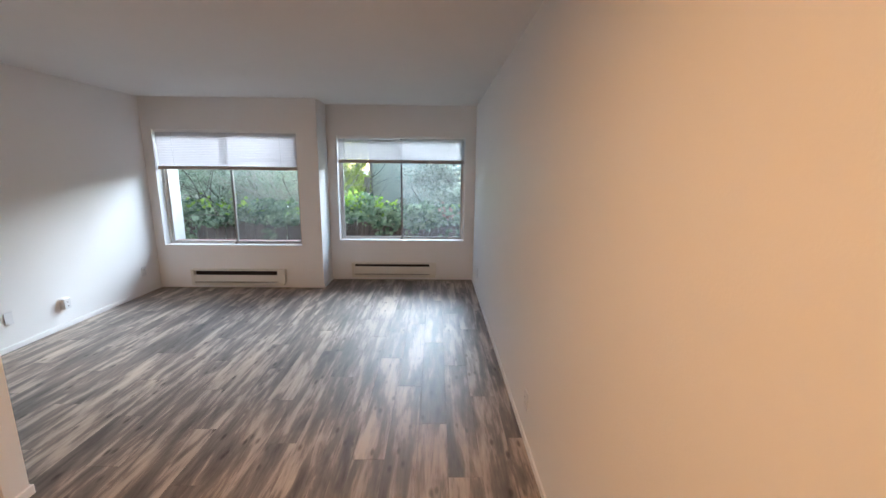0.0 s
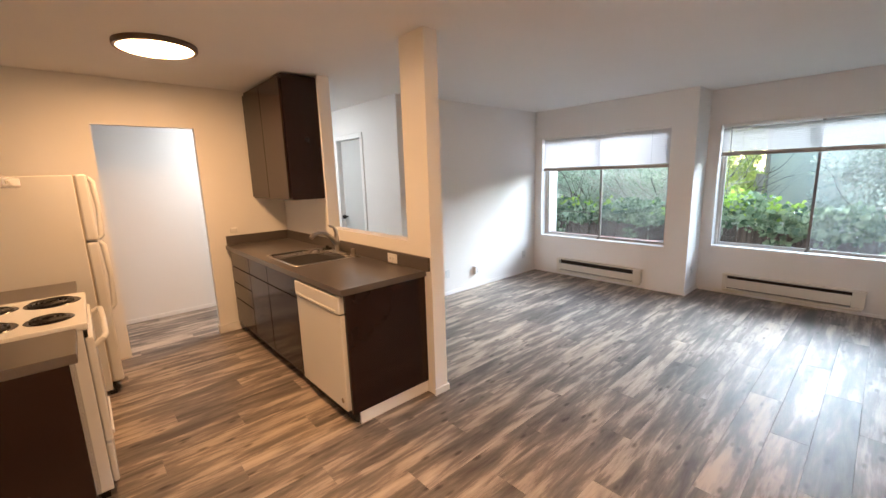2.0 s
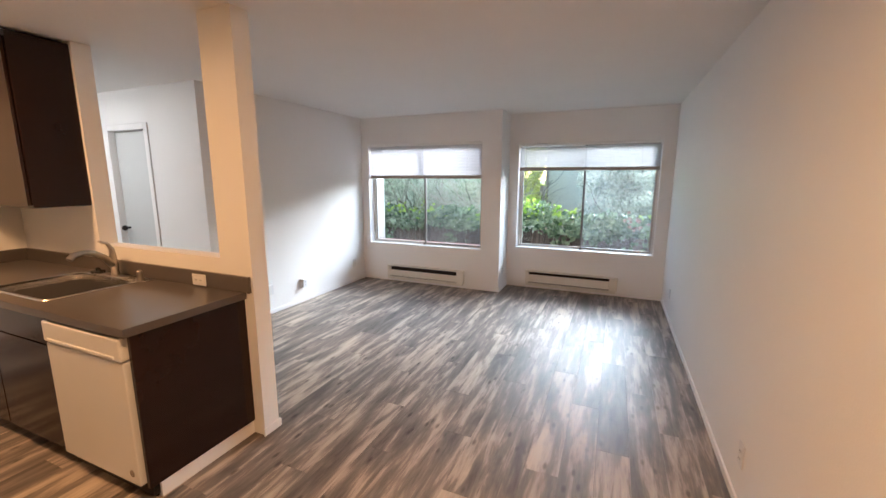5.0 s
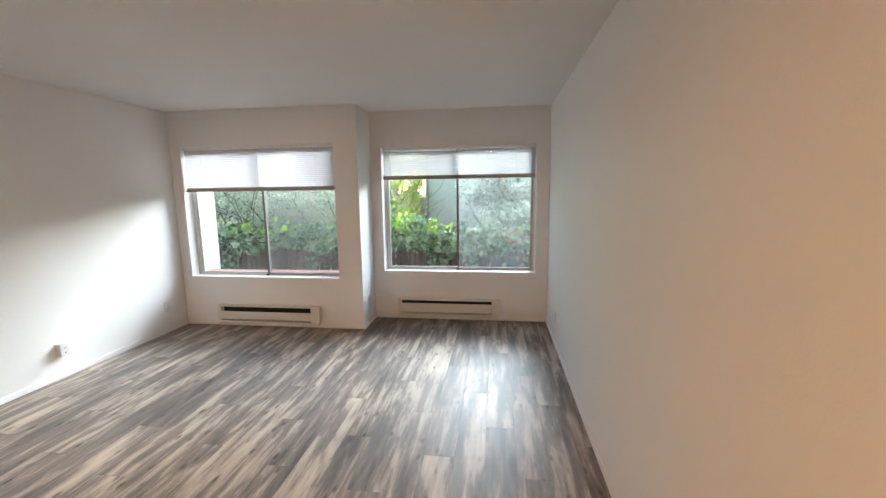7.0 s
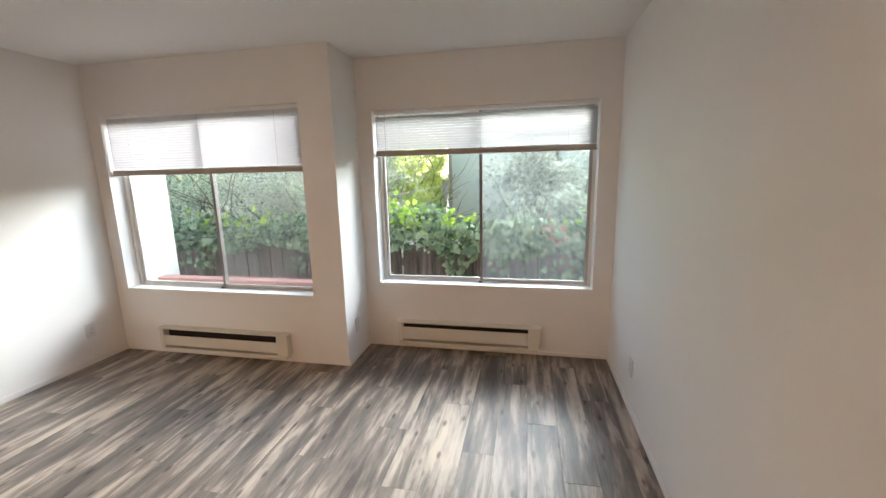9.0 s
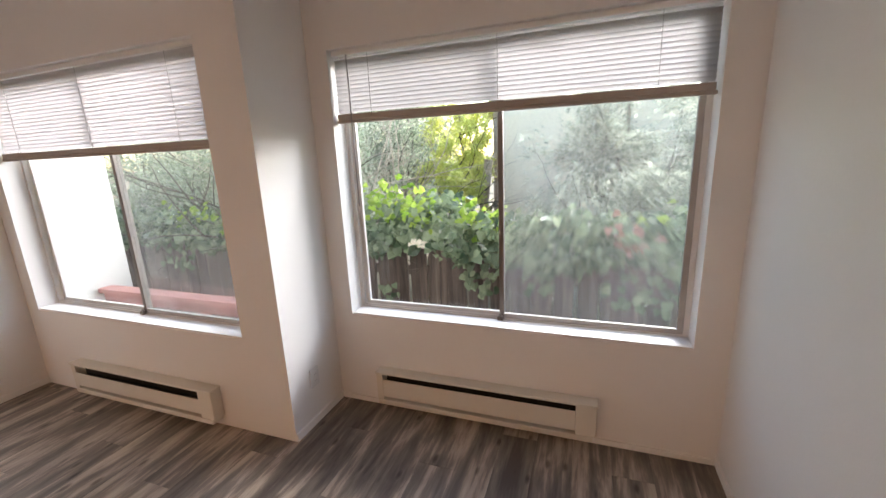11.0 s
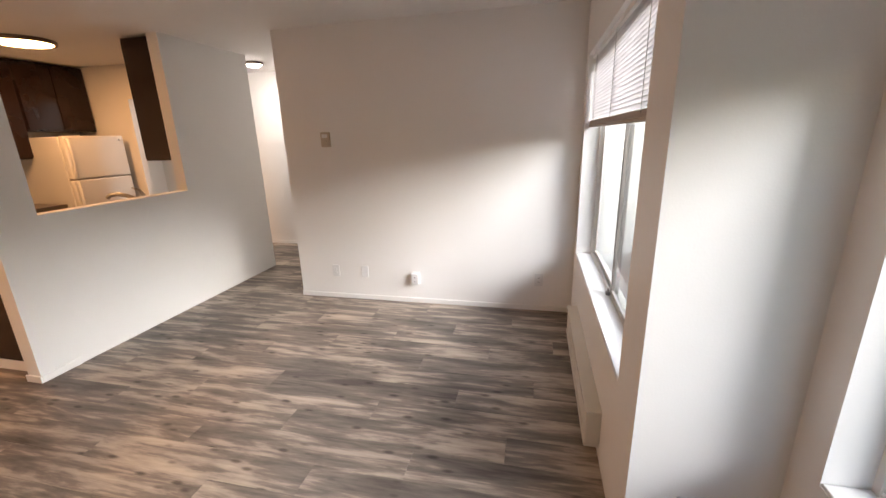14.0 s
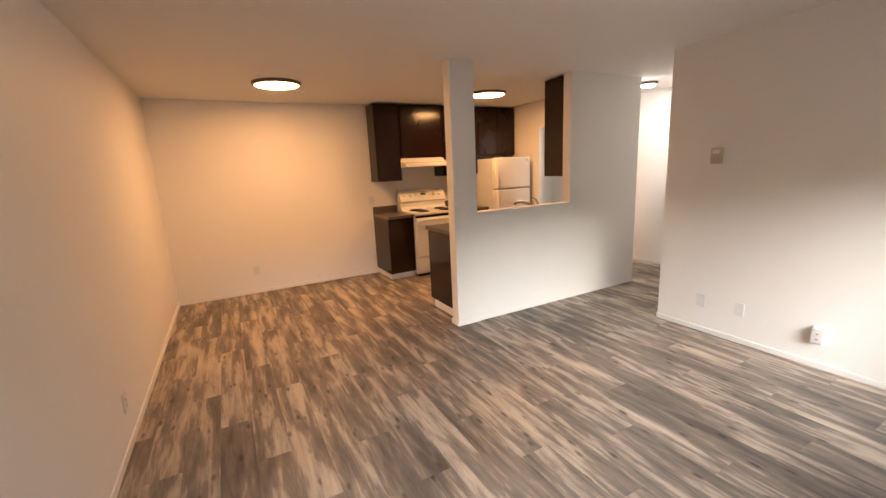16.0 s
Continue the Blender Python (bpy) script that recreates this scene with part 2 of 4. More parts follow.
ALU = plain("aluminium", (0.72, 0.71, 0.69), 0.45, metal=0.12, var=0.10, scale=12)
ALU_MID = plain("grey_aluminium", (0.42, 0.40, 0.38), 0.5, metal=0.2, var=0.15, scale=12)
ALU_DARK = plain("dark_aluminium", (0.21, 0.19, 0.175), 0.55, metal=0.25, var=0.2, scale=12)
SLAT = vinyl_through("blind_slat_vinyl", (0.64, 0.62, 0.63), 0.08)
SLAT_OPEN = vinyl_through("open_blind_slat_vinyl", (0.54, 0.53, 0.53), 0.014)
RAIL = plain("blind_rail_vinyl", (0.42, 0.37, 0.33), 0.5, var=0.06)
CORD = plain("blind_cord", (0.35, 0.34, 0.33), 0.7, var=0.1)
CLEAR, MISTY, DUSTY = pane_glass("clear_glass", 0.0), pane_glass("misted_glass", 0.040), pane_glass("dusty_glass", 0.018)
STUCCO = plain("pale_stucco", (0.84, 0.82, 0.78), 0.9, var=0.06, scale=5, bump=0.4, bump_scale=60)
HOUSE = plain("pale_siding", (0.74, 0.69, 0.55), 0.85, var=0.08, scale=2, bump=0.2)
RED = plain("red_rail_paint", (0.46, 0.22, 0.20), 0.5, var=0.3, scale=14, bump=0.15)
FENCE = old_wood("fence_wood", (0.06, 0.044, 0.038), (0.24, 0.175, 0.145))
TIMBER = old_wood("pale_timber", (0.34, 0.25, 0.20), (0.62, 0.52, 0.44))
BARK = old_wood("bark", (0.05, 0.04, 0.03), (0.16, 0.13, 0.10), 14, 6)
TWIG = plain("dry_twig", (0.52, 0.46, 0.39), 0.85, var=0.3, scale=20)
IVY = leafy("ivy_leaf", (0.055, 0.10, 0.05), (0.42, 0.51, 0.32), 0.26, 0.38)
WITHERED = leafy("withered_leaf", (0.30, 0.17, 0.12), (0.50, 0.30, 0.24), 0.6, 0.4)
LIME = leafy("lime_leaf", (0.22, 0.38, 0.04), (0.52, 0.66, 0.12), 0.42, 0.6)
YELLOW = leafy("yellow_leaf", (0.56, 0.62, 0.14), (0.86, 0.84, 0.34), 0.5, 0.7)
SHRUB = leafy("shrub_leaf", (0.18, 0.23, 0.15), (0.60, 0.66, 0.48), 0.45, 0.62)
SHRUB_PALE = leafy("pale_shrub_leaf", (0.21, 0.25, 0.18), (0.70, 0.73, 0.59), 0.5, 0.6)
# ground colour raised to bounce more light up behind the fence
GROUND = plain("pale_bounce_ground", (0.24, 0.20, 0.14), 0.95, var=0.5, scale=3, bump=0.5)
WARM = lamp_glow("warm_glow", (1.0, 0.51, 0.21), 19)
COOL = lamp_glow("hall_glow", (1.0, 0.95, 0.90), 64)


# ---- helpers for building ----
def bx(bm, x0, x1, y0, y1, z0, z1, bevel=0.0, seg=2):
    """Adds a box, with its edges rounded if bevel is given."""
    g = bmesh.ops.create_cube(bm, size=1)["verts"]
    for v in g:
        v.co = Vector(((x0 + x1) / 2 + v.co.x * (x1 - x0), (y0 + y1) / 2 + v.co.y * (y1 - y0), (z0 + z1) / 2 + v.co.z * (z1 - z0)))
    if bevel:
        edges = list({e for v in g for e in v.link_edges})
        bmesh.ops.bevel(bm, geom=edges, offset=bevel, segments=seg, profile=0.5, affect='EDGES')
    return bm


def cyl(bm, a, b, r1, r2=None, seg=20, caps=True):
    """Adds a cylinder or cone from a to b."""
    a, b = Vector(a), Vector(b)
    r2 = r1 if r2 is None else r2
    m = Matrix.Translation((a + b) / 2) @ (b - a).to_track_quat("Z", "Y").to_matrix().to_4x4()
    bmesh.ops.create_cone(bm, cap_ends=caps, segments=seg, radius1=r1, radius2=r2, depth=(b - a).length, matrix=m)
    return bm


def boxes(*rows, bevel=0.0):
    bm = bmesh.new()
    for r in rows:
        bx(bm, *r, bevel=bevel)
    return bm


def mesh_of(name, bm, mat, smooth=False):
    me = bpy.data.meshes.new(name)
    bm.to_mesh(me)
    bm.free()
    me.materials.append(mat)
    if smooth:
        for p in me.polygons:
            p.use_smooth = True
        me.set_sharp_from_angle(angle=radians(35))
    return me


def solid(name, bm, mat, label="", category="", kind="", group="", smooth=False):
    """A top-level thing of one mesh, in world coordinates."""
    return tagged(new(name, mesh_of(name, bm, mat, smooth)), label, category, group, kind)


def thing(name, at, label, category, group="", kind=""):
    ob = new(name)
    ob.empty_display_size = 0.1
    ob.location = at
    return tagged(ob, label, category, group, kind)


def spot(ob):
    p = Vector(ob.location)
    while ob.parent:
        ob = ob.parent
        p += Vector(ob.location)
    return p


def part(name, bm, mat, parent, label="", smooth=False):
    """One mesh under a thing or a part; bm is in world coordinates."""
    bmesh.ops.translate(bm, verts=bm.verts, vec=-spot(parent))
    ob = new(name, mesh_of(name, bm, mat, smooth))
    ob.parent = parent
    return tagged(ob, label)


# ---- the rooms ----
EAST, WEST, SOUTH, CEILING = 0.632, -3.608, -0.925, 2.44
N1, N2, COL = 5.130, 5.578, -1.42          # faces of the two window walls, and the step between them
KW, KH = -4.38, -4.45                      # kitchen's west wall, its two faces
HALL_W, HALL_N = -5.48, 2.52
HS, HN = 1.495, 1.607                      # half wall's two faces
PIL_E, PIL_W, PT_W, LEDGE = -1.893, -2.143, -3.349, 1.095
T = 0.12
W1 = (-3.488, -1.688, 0.569, 2.050)
W2 = (-1.292, 0.489, 0.571, 2.033)
OUT1, OUT2 = N1 + 0.2, N2 + 0.2
LOW, HIGH = -0.1, CEILING + 0.1


def wall(name, label, *rows):
    return solid(name, boxes(*rows), WALL, label, "wall", "structure")


def window_wall(name, x0, x1, y0, y1, w):
    return wall(name, "off-white painted wall with a wide window opening",
                (x0, x1, y0, y1, LOW, w[2]), (x0, x1, y0, y1, w[3], HIGH), (x0, w[0], y0, y1, w[2], w[3]), (w[1], x1, y0, y1, w[2], w[3]))


window_wall("wall_north_1", WEST - T, COL, N1, OUT1, W1)
window_wall("wall_north_2", COL, EAST + T, N2, OUT2, W2)
wall("wall_step", "off-white return wall between the two windows", (COL - 0.2, COL, OUT1, OUT2, LOW, HIGH))
wall("wall_east", "long off-white painted wall", (EAST, EAST + T, SOUTH - T, N2, LOW, HIGH))
wall("wall_south", "off-white painted wall behind the stove", (HALL_W - T, EAST, SOUTH - T, SOUTH, LOW, HIGH))
wall("wall_west", "off-white painted living room wall", (WEST - T, WEST, HALL_N, N1, LOW, HIGH))
wall("wall_hall_west", "white painted hall wall", (HALL_W - T, HALL_W, SOUTH, HALL_N + T, LOW, HIGH))
DX0, DX1, DH = -5.00, -4.40, 2.045
wall("wall_hall_north", "white painted hall wall with a door", (HALL_W, DX0, HALL_N, HALL_N + T, LOW, HIGH), (DX1, WEST - T, HALL_N, HALL_N + T, LOW, HIGH), (DX0, DX1, HALL_N, HALL_N + T, DH, HIGH))
KD0, KD1, KDH = -0.040, 0.708, 2.055
wall("wall_kitchen_west", "off-white kitchen wall with an open doorway", (KH, KW, SOUTH, KD0, LOW, HIGH), (KH, KW, KD1, HN, LOW, HIGH), (KH, KW, KD0, KD1, KDH, HIGH))
half = solid("half_wall", boxes((KW, PT_W, HS, HN, LOW, HIGH), (PT_W, PIL_W, HS, HN, LOW, LEDGE), (PIL_W, PIL_E, HS, HN, LOW, HIGH)), WALL, "white half wall with a pass-through and a post", "wall", "", "structure")
half["kind"] = "structure"
solid("ceiling", boxes((HALL_W - T, EAST + T, SOUTH - T, OUT2, CEILING, CEILING + 0.15)), CEIL, "textured off-white ceiling", "ceiling", "structure")
floor = solid("floor", boxes((HALL_W - T, EAST + T, SOUTH - T, N2, -0.12, -0.006)), UNDER, "grey-brown wood-look plank floor", "floor", "structure")


def baseboard(x0, x1, y0, y1, h=0.045):
    return solid("baseboard", boxes((x0, x1, y0, y1, 0.0, h), bevel=0.003), TRIM, "low white painted baseboard along the wall", "baseboard", "structure")


B = 0.012
baseboard(WEST, WEST + B, HALL_N, N1)
baseboard(EAST - B, EAST, SOUTH, N2)
baseboard(-1.97, EAST - B, SOUTH, SOUTH + B)
baseboard(COL, COL + B, N1, N2)
baseboard(COL + B, EAST - B, N2 - B, N2, 0.03)
baseboard(HALL_W, HALL_W + B, SOUTH, HALL_N)
baseboard(HALL_W + B, DX0 - 0.06, HALL_N - B, HALL_N)
baseboard(DX1 + 0.06, WEST, HALL_N - B, HALL_N)
baseboard(PIL_E, PIL_E + B, HS - B, HN + B, 0.05)
baseboard(PIL_W, PIL_E, HN, HN + B, 0.05)
baseboard(KW, KW + B, KD1, 0.93, 0.085)
baseboard(KH, KW + B, KD1 - B, KD1, 0.085)


# ---- hall door ----
door = thing("door_1", (DX0, HALL_N, 0), "closed pale grey hall door with dark knob", "door", "", "structure")
part("leaf", boxes((DX0 + 0.004, DX1 - 0.004, HALL_N + 0.05, HALL_N + 0.09, 0.006, DH - 0.004), bevel=0.003), DOOR, door, "pale grey leaf")
bm = boxes((DX0 - 0.06, DX0, HALL_N - 0.014, HALL_N, 0.0, DH + 0.06), (DX1, DX1 + 0.06, HALL_N - 0.014, HALL_N, 0.0, DH + 0.06), (DX0, DX1, HALL_N - 0.014, HALL_N, DH, DH + 0.06), bevel=0.004)
part("casing", bm, TRIM, door)
bm = cyl(bmesh.new(), (DX0 + 0.07, HALL_N + 0.05, 1.02), (DX0 + 0.07, HALL_N + 0.01, 1.02), 0.012)
bmesh.ops.create_uvsphere(bm, u_segments=16, v_segments=10, radius=0.03, matrix=Matrix.Translation((DX0 + 0.07, HALL_N - 0.005, 1.02)))
part("knob", bm, BLACK, door, "dark round knob", True)


# ---- windows ----
def window(name, w, n, film, label):
    """A two-pane sliding window in a deep opening: frame, two sashes, panes, sill."""
    x0, x1, z0, z1 = w
    win = thing(name, ((x0 + x1) / 2, n, z0), label, "window", "sliding windows", "structure")
    ya, yb = n + 0.115, n + 0.175
    f = 0.024
    fr = boxes((x0, x0 + f, ya, yb, z0, z1), (x1 - f, x1, ya, yb, z0, z1), (x0 + f, x1 - f, ya, yb, z1 - f, z1), (x0 + f, x1 - f, ya, yb, z0, z0 + 0.018),
               (x0 + f, x1 - f, ya + 0.006, ya + 0.010, z0 + 0.018, z0 + 0.030), (x0 + f, x1 - f, yb - 0.026, yb - 0.022, z0 + 0.018, z0 + 0.030))
    part("window_frame", fr, ALU, win, "dull aluminium frame")
    mid = (x0 + x1) / 2
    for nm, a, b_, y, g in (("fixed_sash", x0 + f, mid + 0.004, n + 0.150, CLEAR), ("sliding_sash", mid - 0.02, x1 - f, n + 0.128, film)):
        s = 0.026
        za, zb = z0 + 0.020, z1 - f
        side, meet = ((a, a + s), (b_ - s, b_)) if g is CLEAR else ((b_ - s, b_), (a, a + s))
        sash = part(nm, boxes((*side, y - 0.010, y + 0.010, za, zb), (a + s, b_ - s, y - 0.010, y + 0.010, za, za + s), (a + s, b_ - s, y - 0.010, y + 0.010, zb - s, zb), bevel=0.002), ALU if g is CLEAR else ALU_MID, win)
        # both meeting stiles are toned darker than the rest of their sashes
        part("stile", boxes((*meet, y - 0.010, y + 0.010, za, zb), bevel=0.002), ALU_DARK, sash, "dark aluminium stile")
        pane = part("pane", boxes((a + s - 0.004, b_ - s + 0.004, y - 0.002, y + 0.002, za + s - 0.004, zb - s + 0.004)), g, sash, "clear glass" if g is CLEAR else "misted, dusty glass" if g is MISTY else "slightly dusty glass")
        pane.visible_shadow = False
    sill = part("window_sill", boxes((x0 + 0.002, x1 - 0.002, n + 0.002, ya, z0, z0 + 0.012), bevel=0.003), TRIM, win, "white painted sill")
    latch = bmesh.new()
    bx(latch, mid - 0.028, mid + 0.004, n + 0.092, n + 0.114, z0 + 0.012, z0 + 0.034, 0.004)
    cyl(latch, (mid - 0.012, n + 0.104, z0 + 0.03), (mid - 0.012, n + 0.104, z0 + 0.052), 0.006, 0.004, 10)
    part("latch", latch, ALU_DARK, win, "small dark metal latch")
    return win


window("window_1", W1, N1, DUSTY, "aluminium sliding window with one dusty pane")
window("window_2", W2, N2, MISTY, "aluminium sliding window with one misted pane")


def blind(w, n, bottom, tilt, wand, slat, label):
    """A half-raised mini blind: head rail, slats, cords, stack on the bottom rail, wand."""
    x0, x1, z0, z1 = w
    x0, x1 = x0 + 0.008, x1 - 0.008
    y = n + 0.045
    b = thing("window_blind", ((x0 + x1) / 2, y, bottom), label, "blind", "window blinds")
    part("head_rail", boxes((x0, x1, y - 0.018, y + 0.018, z1 - 0.028, z1 - 0.002), bevel=0.003), TRIM, b)
    top, low, pitch = z1 - 0.040, bottom + 0.062, 0.0205
    count = int((top - low) / pitch)
    me = None
    for k in range(count + 1):
        if me is None:
            bm = bmesh.new()
            rows = []
            for i in range(5):
                u = (i / 4 - 0.5) * 0.025
                bow = 0.0022 * (1 - (2 * u / 0.025) ** 2)
                c, s_ = math.cos(tilt), math.sin(tilt)
                dy, dz = u * c - bow * s_, u * s_ + bow * c
                rows.append((bm.verts.new((x0 + 0.006, y + dy, 0)), bm.verts.new((x1 - 0.006, y + dy, 0)), dz))
            for r in rows:
                for v in r[:2]:
                    v.co.z = low + r[2]
            for p, q in zip(rows, rows[1:]):
                bm.faces.new((p[0], p[1], q[1], q[0]))
            bmesh.ops.solidify(bm, geom=bm.faces[:], thickness=0.0006)
            ob = part("slat", bm, slat, b)
            me = ob.data
        else:
            ob = new("slat", me)
            ob.parent = b
        ob.location = (0, 0, k * pitch)
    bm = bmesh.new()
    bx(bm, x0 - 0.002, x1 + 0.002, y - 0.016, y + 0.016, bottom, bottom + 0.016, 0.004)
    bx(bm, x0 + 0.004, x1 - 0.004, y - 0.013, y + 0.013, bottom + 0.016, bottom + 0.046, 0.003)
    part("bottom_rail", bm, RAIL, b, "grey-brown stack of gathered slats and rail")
    L = x1 - x0
    for u in (0.12, 0.5, 0.88):
        part("ladder_cord", boxes((x0 + u * L - 0.001, x0 + u * L + 0.001, y - 0.0150, y - 0.0135, bottom + 0.03, z1 - 0.03)), CORD, b)
    if wand:
        bm = cyl(bmesh.new(), (x0 + 0.095, y - 0.026, z1 - 0.03), (x0 + 0.10, y - 0.030, wand), 0.0035, seg=8)
        part("tilt_wand", bm, CORD, b, "thin grey tilt wand")
    return b


blind(W1, N1, 1.556, radians(-86), 0, SLAT, "white mini blind half lowered, slats nearly closed")
blind(W2, N2, 1.668, radians(-46), 1.22, SLAT_OPEN, "white mini blind partly lowered, slats half open")


# ---- baseboard heaters ----
def heater(x0, x1, n, z0, z1, deep, slot):
    h = thing("baseboard_heater", ((x0 + x1) / 2, n, z0), "cream enamelled electric baseboard heater fixed below window", "heater", "baseboard heaters")
    y0 = n - deep
    # the shade inside the slot is in the back plate's colour
    part("back_plate", boxes((x0 + 0.02, x1 - 0.10, n - 0.012, n, z0 + 0.01, z1 - 0.004)), SHADOW_GAP, h, "heater back painted near-black for the slot's shade")
    part("top_lip", boxes((x0, x1, y0 - 0.008, n, z1 - 0.014, z1), bevel=0.004), CREAM, h)
    part("front_panel", boxes((x0 + 0.045, x1 - 0.105, y0, y0 + 0.004, z0 + 0.050, z1 - slot), bevel=0.0015), CREAM, h)
    part("bottom_lip", boxes((x0 + 0.01, x1 - 0.02, y0 - 0.004, n, z0, z0 + 0.030), bevel=0.004), CREAM, h)
    part("end_cap", boxes((x0 + 0.004, x0 + 0.044, y0, n, z0 + 0.031, z1 - 0.015), bevel=0.003), CREAM, h)
    part("control_box", boxes((x1 - 0.104, x1 - 0.004, y0 - 0.004, n, z0 + 0.031, z1 - 0.015), bevel=0.004), CREAM, h)
    bm = bmesh.new()
    k = x0 + 0.06
    while k < x1 - 0.12:
        bx(bm, k, k + 0.0015, y0 + 0.014, n - 0.016, z0 + 0.06, z1 - 0.100)
        k += 0.016
    fins = part("fin_block", bm, ALU_DARK, h, "dull metal fins")
    fins["kind"] = "stuff"
    return h


heater(-3.16, -1.915, N1, 0.045, 0.258, 0.066, 0.070)
heater(-1.13, 0.10, N2, 0.045, 0.256, 0.066, 0.050)


# ---- wall plates ----
def plate(p, face, label, w=0.072, h=0.116, kind="outlet", mat=None):
    """A wall plate with two sockets; face: the way it looks."""
    name = {"outlet": "wall_outlet", "blank": "blank_wall_plate"}[kind]
    t = thing(name, (0, 0, 0), label, "outlet" if kind == "outlet" else "wall plate", "wall plates")
    mat = mat or PLASTIC
    part("cover", boxes((-w / 2, w / 2, -0.008, 0, -h / 2, h / 2), bevel=0.003), mat, t)
    if kind == "outlet":
        for s in (-1, 1):
            o = (0, s * h * 0.17) if h >= w else (s * w * 0.17, 0)
            bm = boxes((o[0] - 0.016, o[0] + 0.016, -0.0105, -0.0075, o[1] - 0.014, o[1] + 0.014), bevel=0.002)
            sock = part("socket", bm, mat, t)
            for d in (-0.006, 0.006):
                part("slot", boxes((o[0] + d - 0.001, o[0] + d + 0.001, -0.0112, -0.010, o[1] - 0.005, o[1] + 0.004)), BLACK, sock)
    t.matrix_basis = pose(*p, 0, 0, {"S": 0, "E": 90, "W": -90, "N": 180}[face])
    return t


plate((WEST, 4.846, 0.288), "E", "white duplex outlet low on the wall")
plate((WEST, 2.91, 0.282), "E", "white duplex outlet low on the wall")
plate((WEST, 3.214, 0.285), "E", "plain white blank plate low on wall", 0.07, 0.112, "blank")
plate((EAST, 4.875, 0.288), "W", "white duplex outlet low on long wall")
plate((EAST, 2.014, 0.262), "W", "white duplex outlet low on long wall")
plate((COL, 5.325, 0.28), "E", "white duplex outlet on return wall")
plate((-0.289, SOUTH, 0.30), "N", "white duplex outlet low on dining wall")
plate((-1.943, SOUTH, 1.10), "N", "white duplex outlet above kitchen counter")
plate((-2.31, HS - 0.021, 0.951), "S", "white outlet lying sideways on dark backsplash", 0.116, 0.07)
plate((KW, 0.945, 1.055), "E", "small white plate above the counter end", 0.07, 0.05, "blank")

jack = thing("phone_jack_box", (WEST, 3.72, 0.246), "white surface-mounted jack box low on the wall", "jack box")
part("base", boxes((WEST, WEST + 0.012, 3.685, 3.765, 0.19, 0.305), bevel=0.002), PLASTIC, jack)
part("box_cover", boxes((WEST + 0.012, WEST + 0.050, 3.690, 3.760, 0.195, 0.300), bevel=0.005), PLASTIC, jack)
for dz in (0.225, 0.265):
    part("port", boxes((WEST + 0.0495, WEST + 0.0512, 3.718, 3.732, dz - 0.004, dz + 0.004)), ALU_DARK, jack, "small dark port")

th = thing("thermostat", (WEST, 2.947, 1.519), "beige plastic wall thermostat with dial", "thermostat")
part("body", boxes((WEST, WEST + 0.032, 2.905, 2.989, 1.455, 1.583), bevel=0.006), BEIGE, th)
part("dial", cyl(bmesh.new(), (WEST + 0.031, 2.947, 1.49), (WEST + 0.040, 2.947, 1.49), 0.022, 0.02), BEIGE, th, smooth=True)
part("scale_window", boxes((WEST + 0.031, WEST + 0.0335, 2.92, 2.974, 1.535, 1.565)), PLASTIC, th)


# ---- ceiling lamps ----
def ceiling_lamp(x, y, r, glow, rim_mat, label, dome=0.038):
    c = thing("ceiling_lamp", (x, y, CEILING), label, "ceiling lamp", "flush ceiling lamps")
    bm = bmesh.new()
    seg, prof = 48, ((r, 0.0), (r, -0.024), (r - 0.006, -0.031), (r - 0.022, -0.033), (r - 0.026, -0.027), (r - 0.026, -0.004))
    rings = [[bm.verts.new((x + a * math.cos(2 * math.pi * k / seg), y + a * math.sin(2 * math.pi * k / seg), CEILING + z)) for k in range(seg)] for a, z in prof]
    for p, q in zip(rings, rings[1:]):
        for k in range(seg):
            bm.faces.new((p[k], p[(k + 1) % seg], q[(k + 1) % seg], q[k]))
    part("rim", bm, rim_mat, c, smooth=True)
    bm = bmesh.new()
    prof = ((r - 0.027, -0.022), (r - 0.034, -0.022 - 0.55 * (dome - 0.022)), (r * 0.55, 0.002 - dome), (0.02, -dome))
    rings = [[bm.verts.new((x + a * math.cos(2 * math.pi * k / seg), y + a * math.sin(2 * math.pi * k / seg), CEILING + z)) for k in range(seg)] for a, z in prof]
    for p, q in zip(rings, rings[1:]):
        for k in range(seg):
            bm.faces.new((p[k], q[k], q[(k + 1) % seg], p[(k + 1) % seg]))
    bm.faces.new(rings[-1][::-1])
    bmesh.ops.recalc_face_normals(bm, faces=bm.faces[:])
    part("diffuser", bm, glow, c, "lit white diffuser", True)
    return c


ceiling_lamp(-3.20, 0.32, 0.235, WARM, BRONZE, "lit round flush lamp with dark bronze rim")
ceiling_lamp(-0.66, 0.27, 0.235, WARM, BRONZE, "lit round flush lamp with dark bronze rim")
ceiling_lamp(-4.84, 1.42, 0.11, COOL, BRONZE, "small lit round flush lamp in hall", 0.050)


# ---- kitchen: the counter along the half wall ----
TOP, EDGE, TOE = 0.908, 0.868, 0.090
IE, IF = -1.965, 0.875                # its east end and its front
G = 0.0045


def front(name, x0, x1, z0, z1, y, out, parent, mat=None):
    """A cabinet front 18 mm thick whose face lies at y; out: -1 looks south, 1 looks north."""
    a, b = (y, y + 0.018) if out < 0 else (y - 0.018, y)
    return part(name, boxes((x0 + G, x1 - G, a, b, z0 + G, z1 - G), bevel=0.0025), mat or DARK, parent)


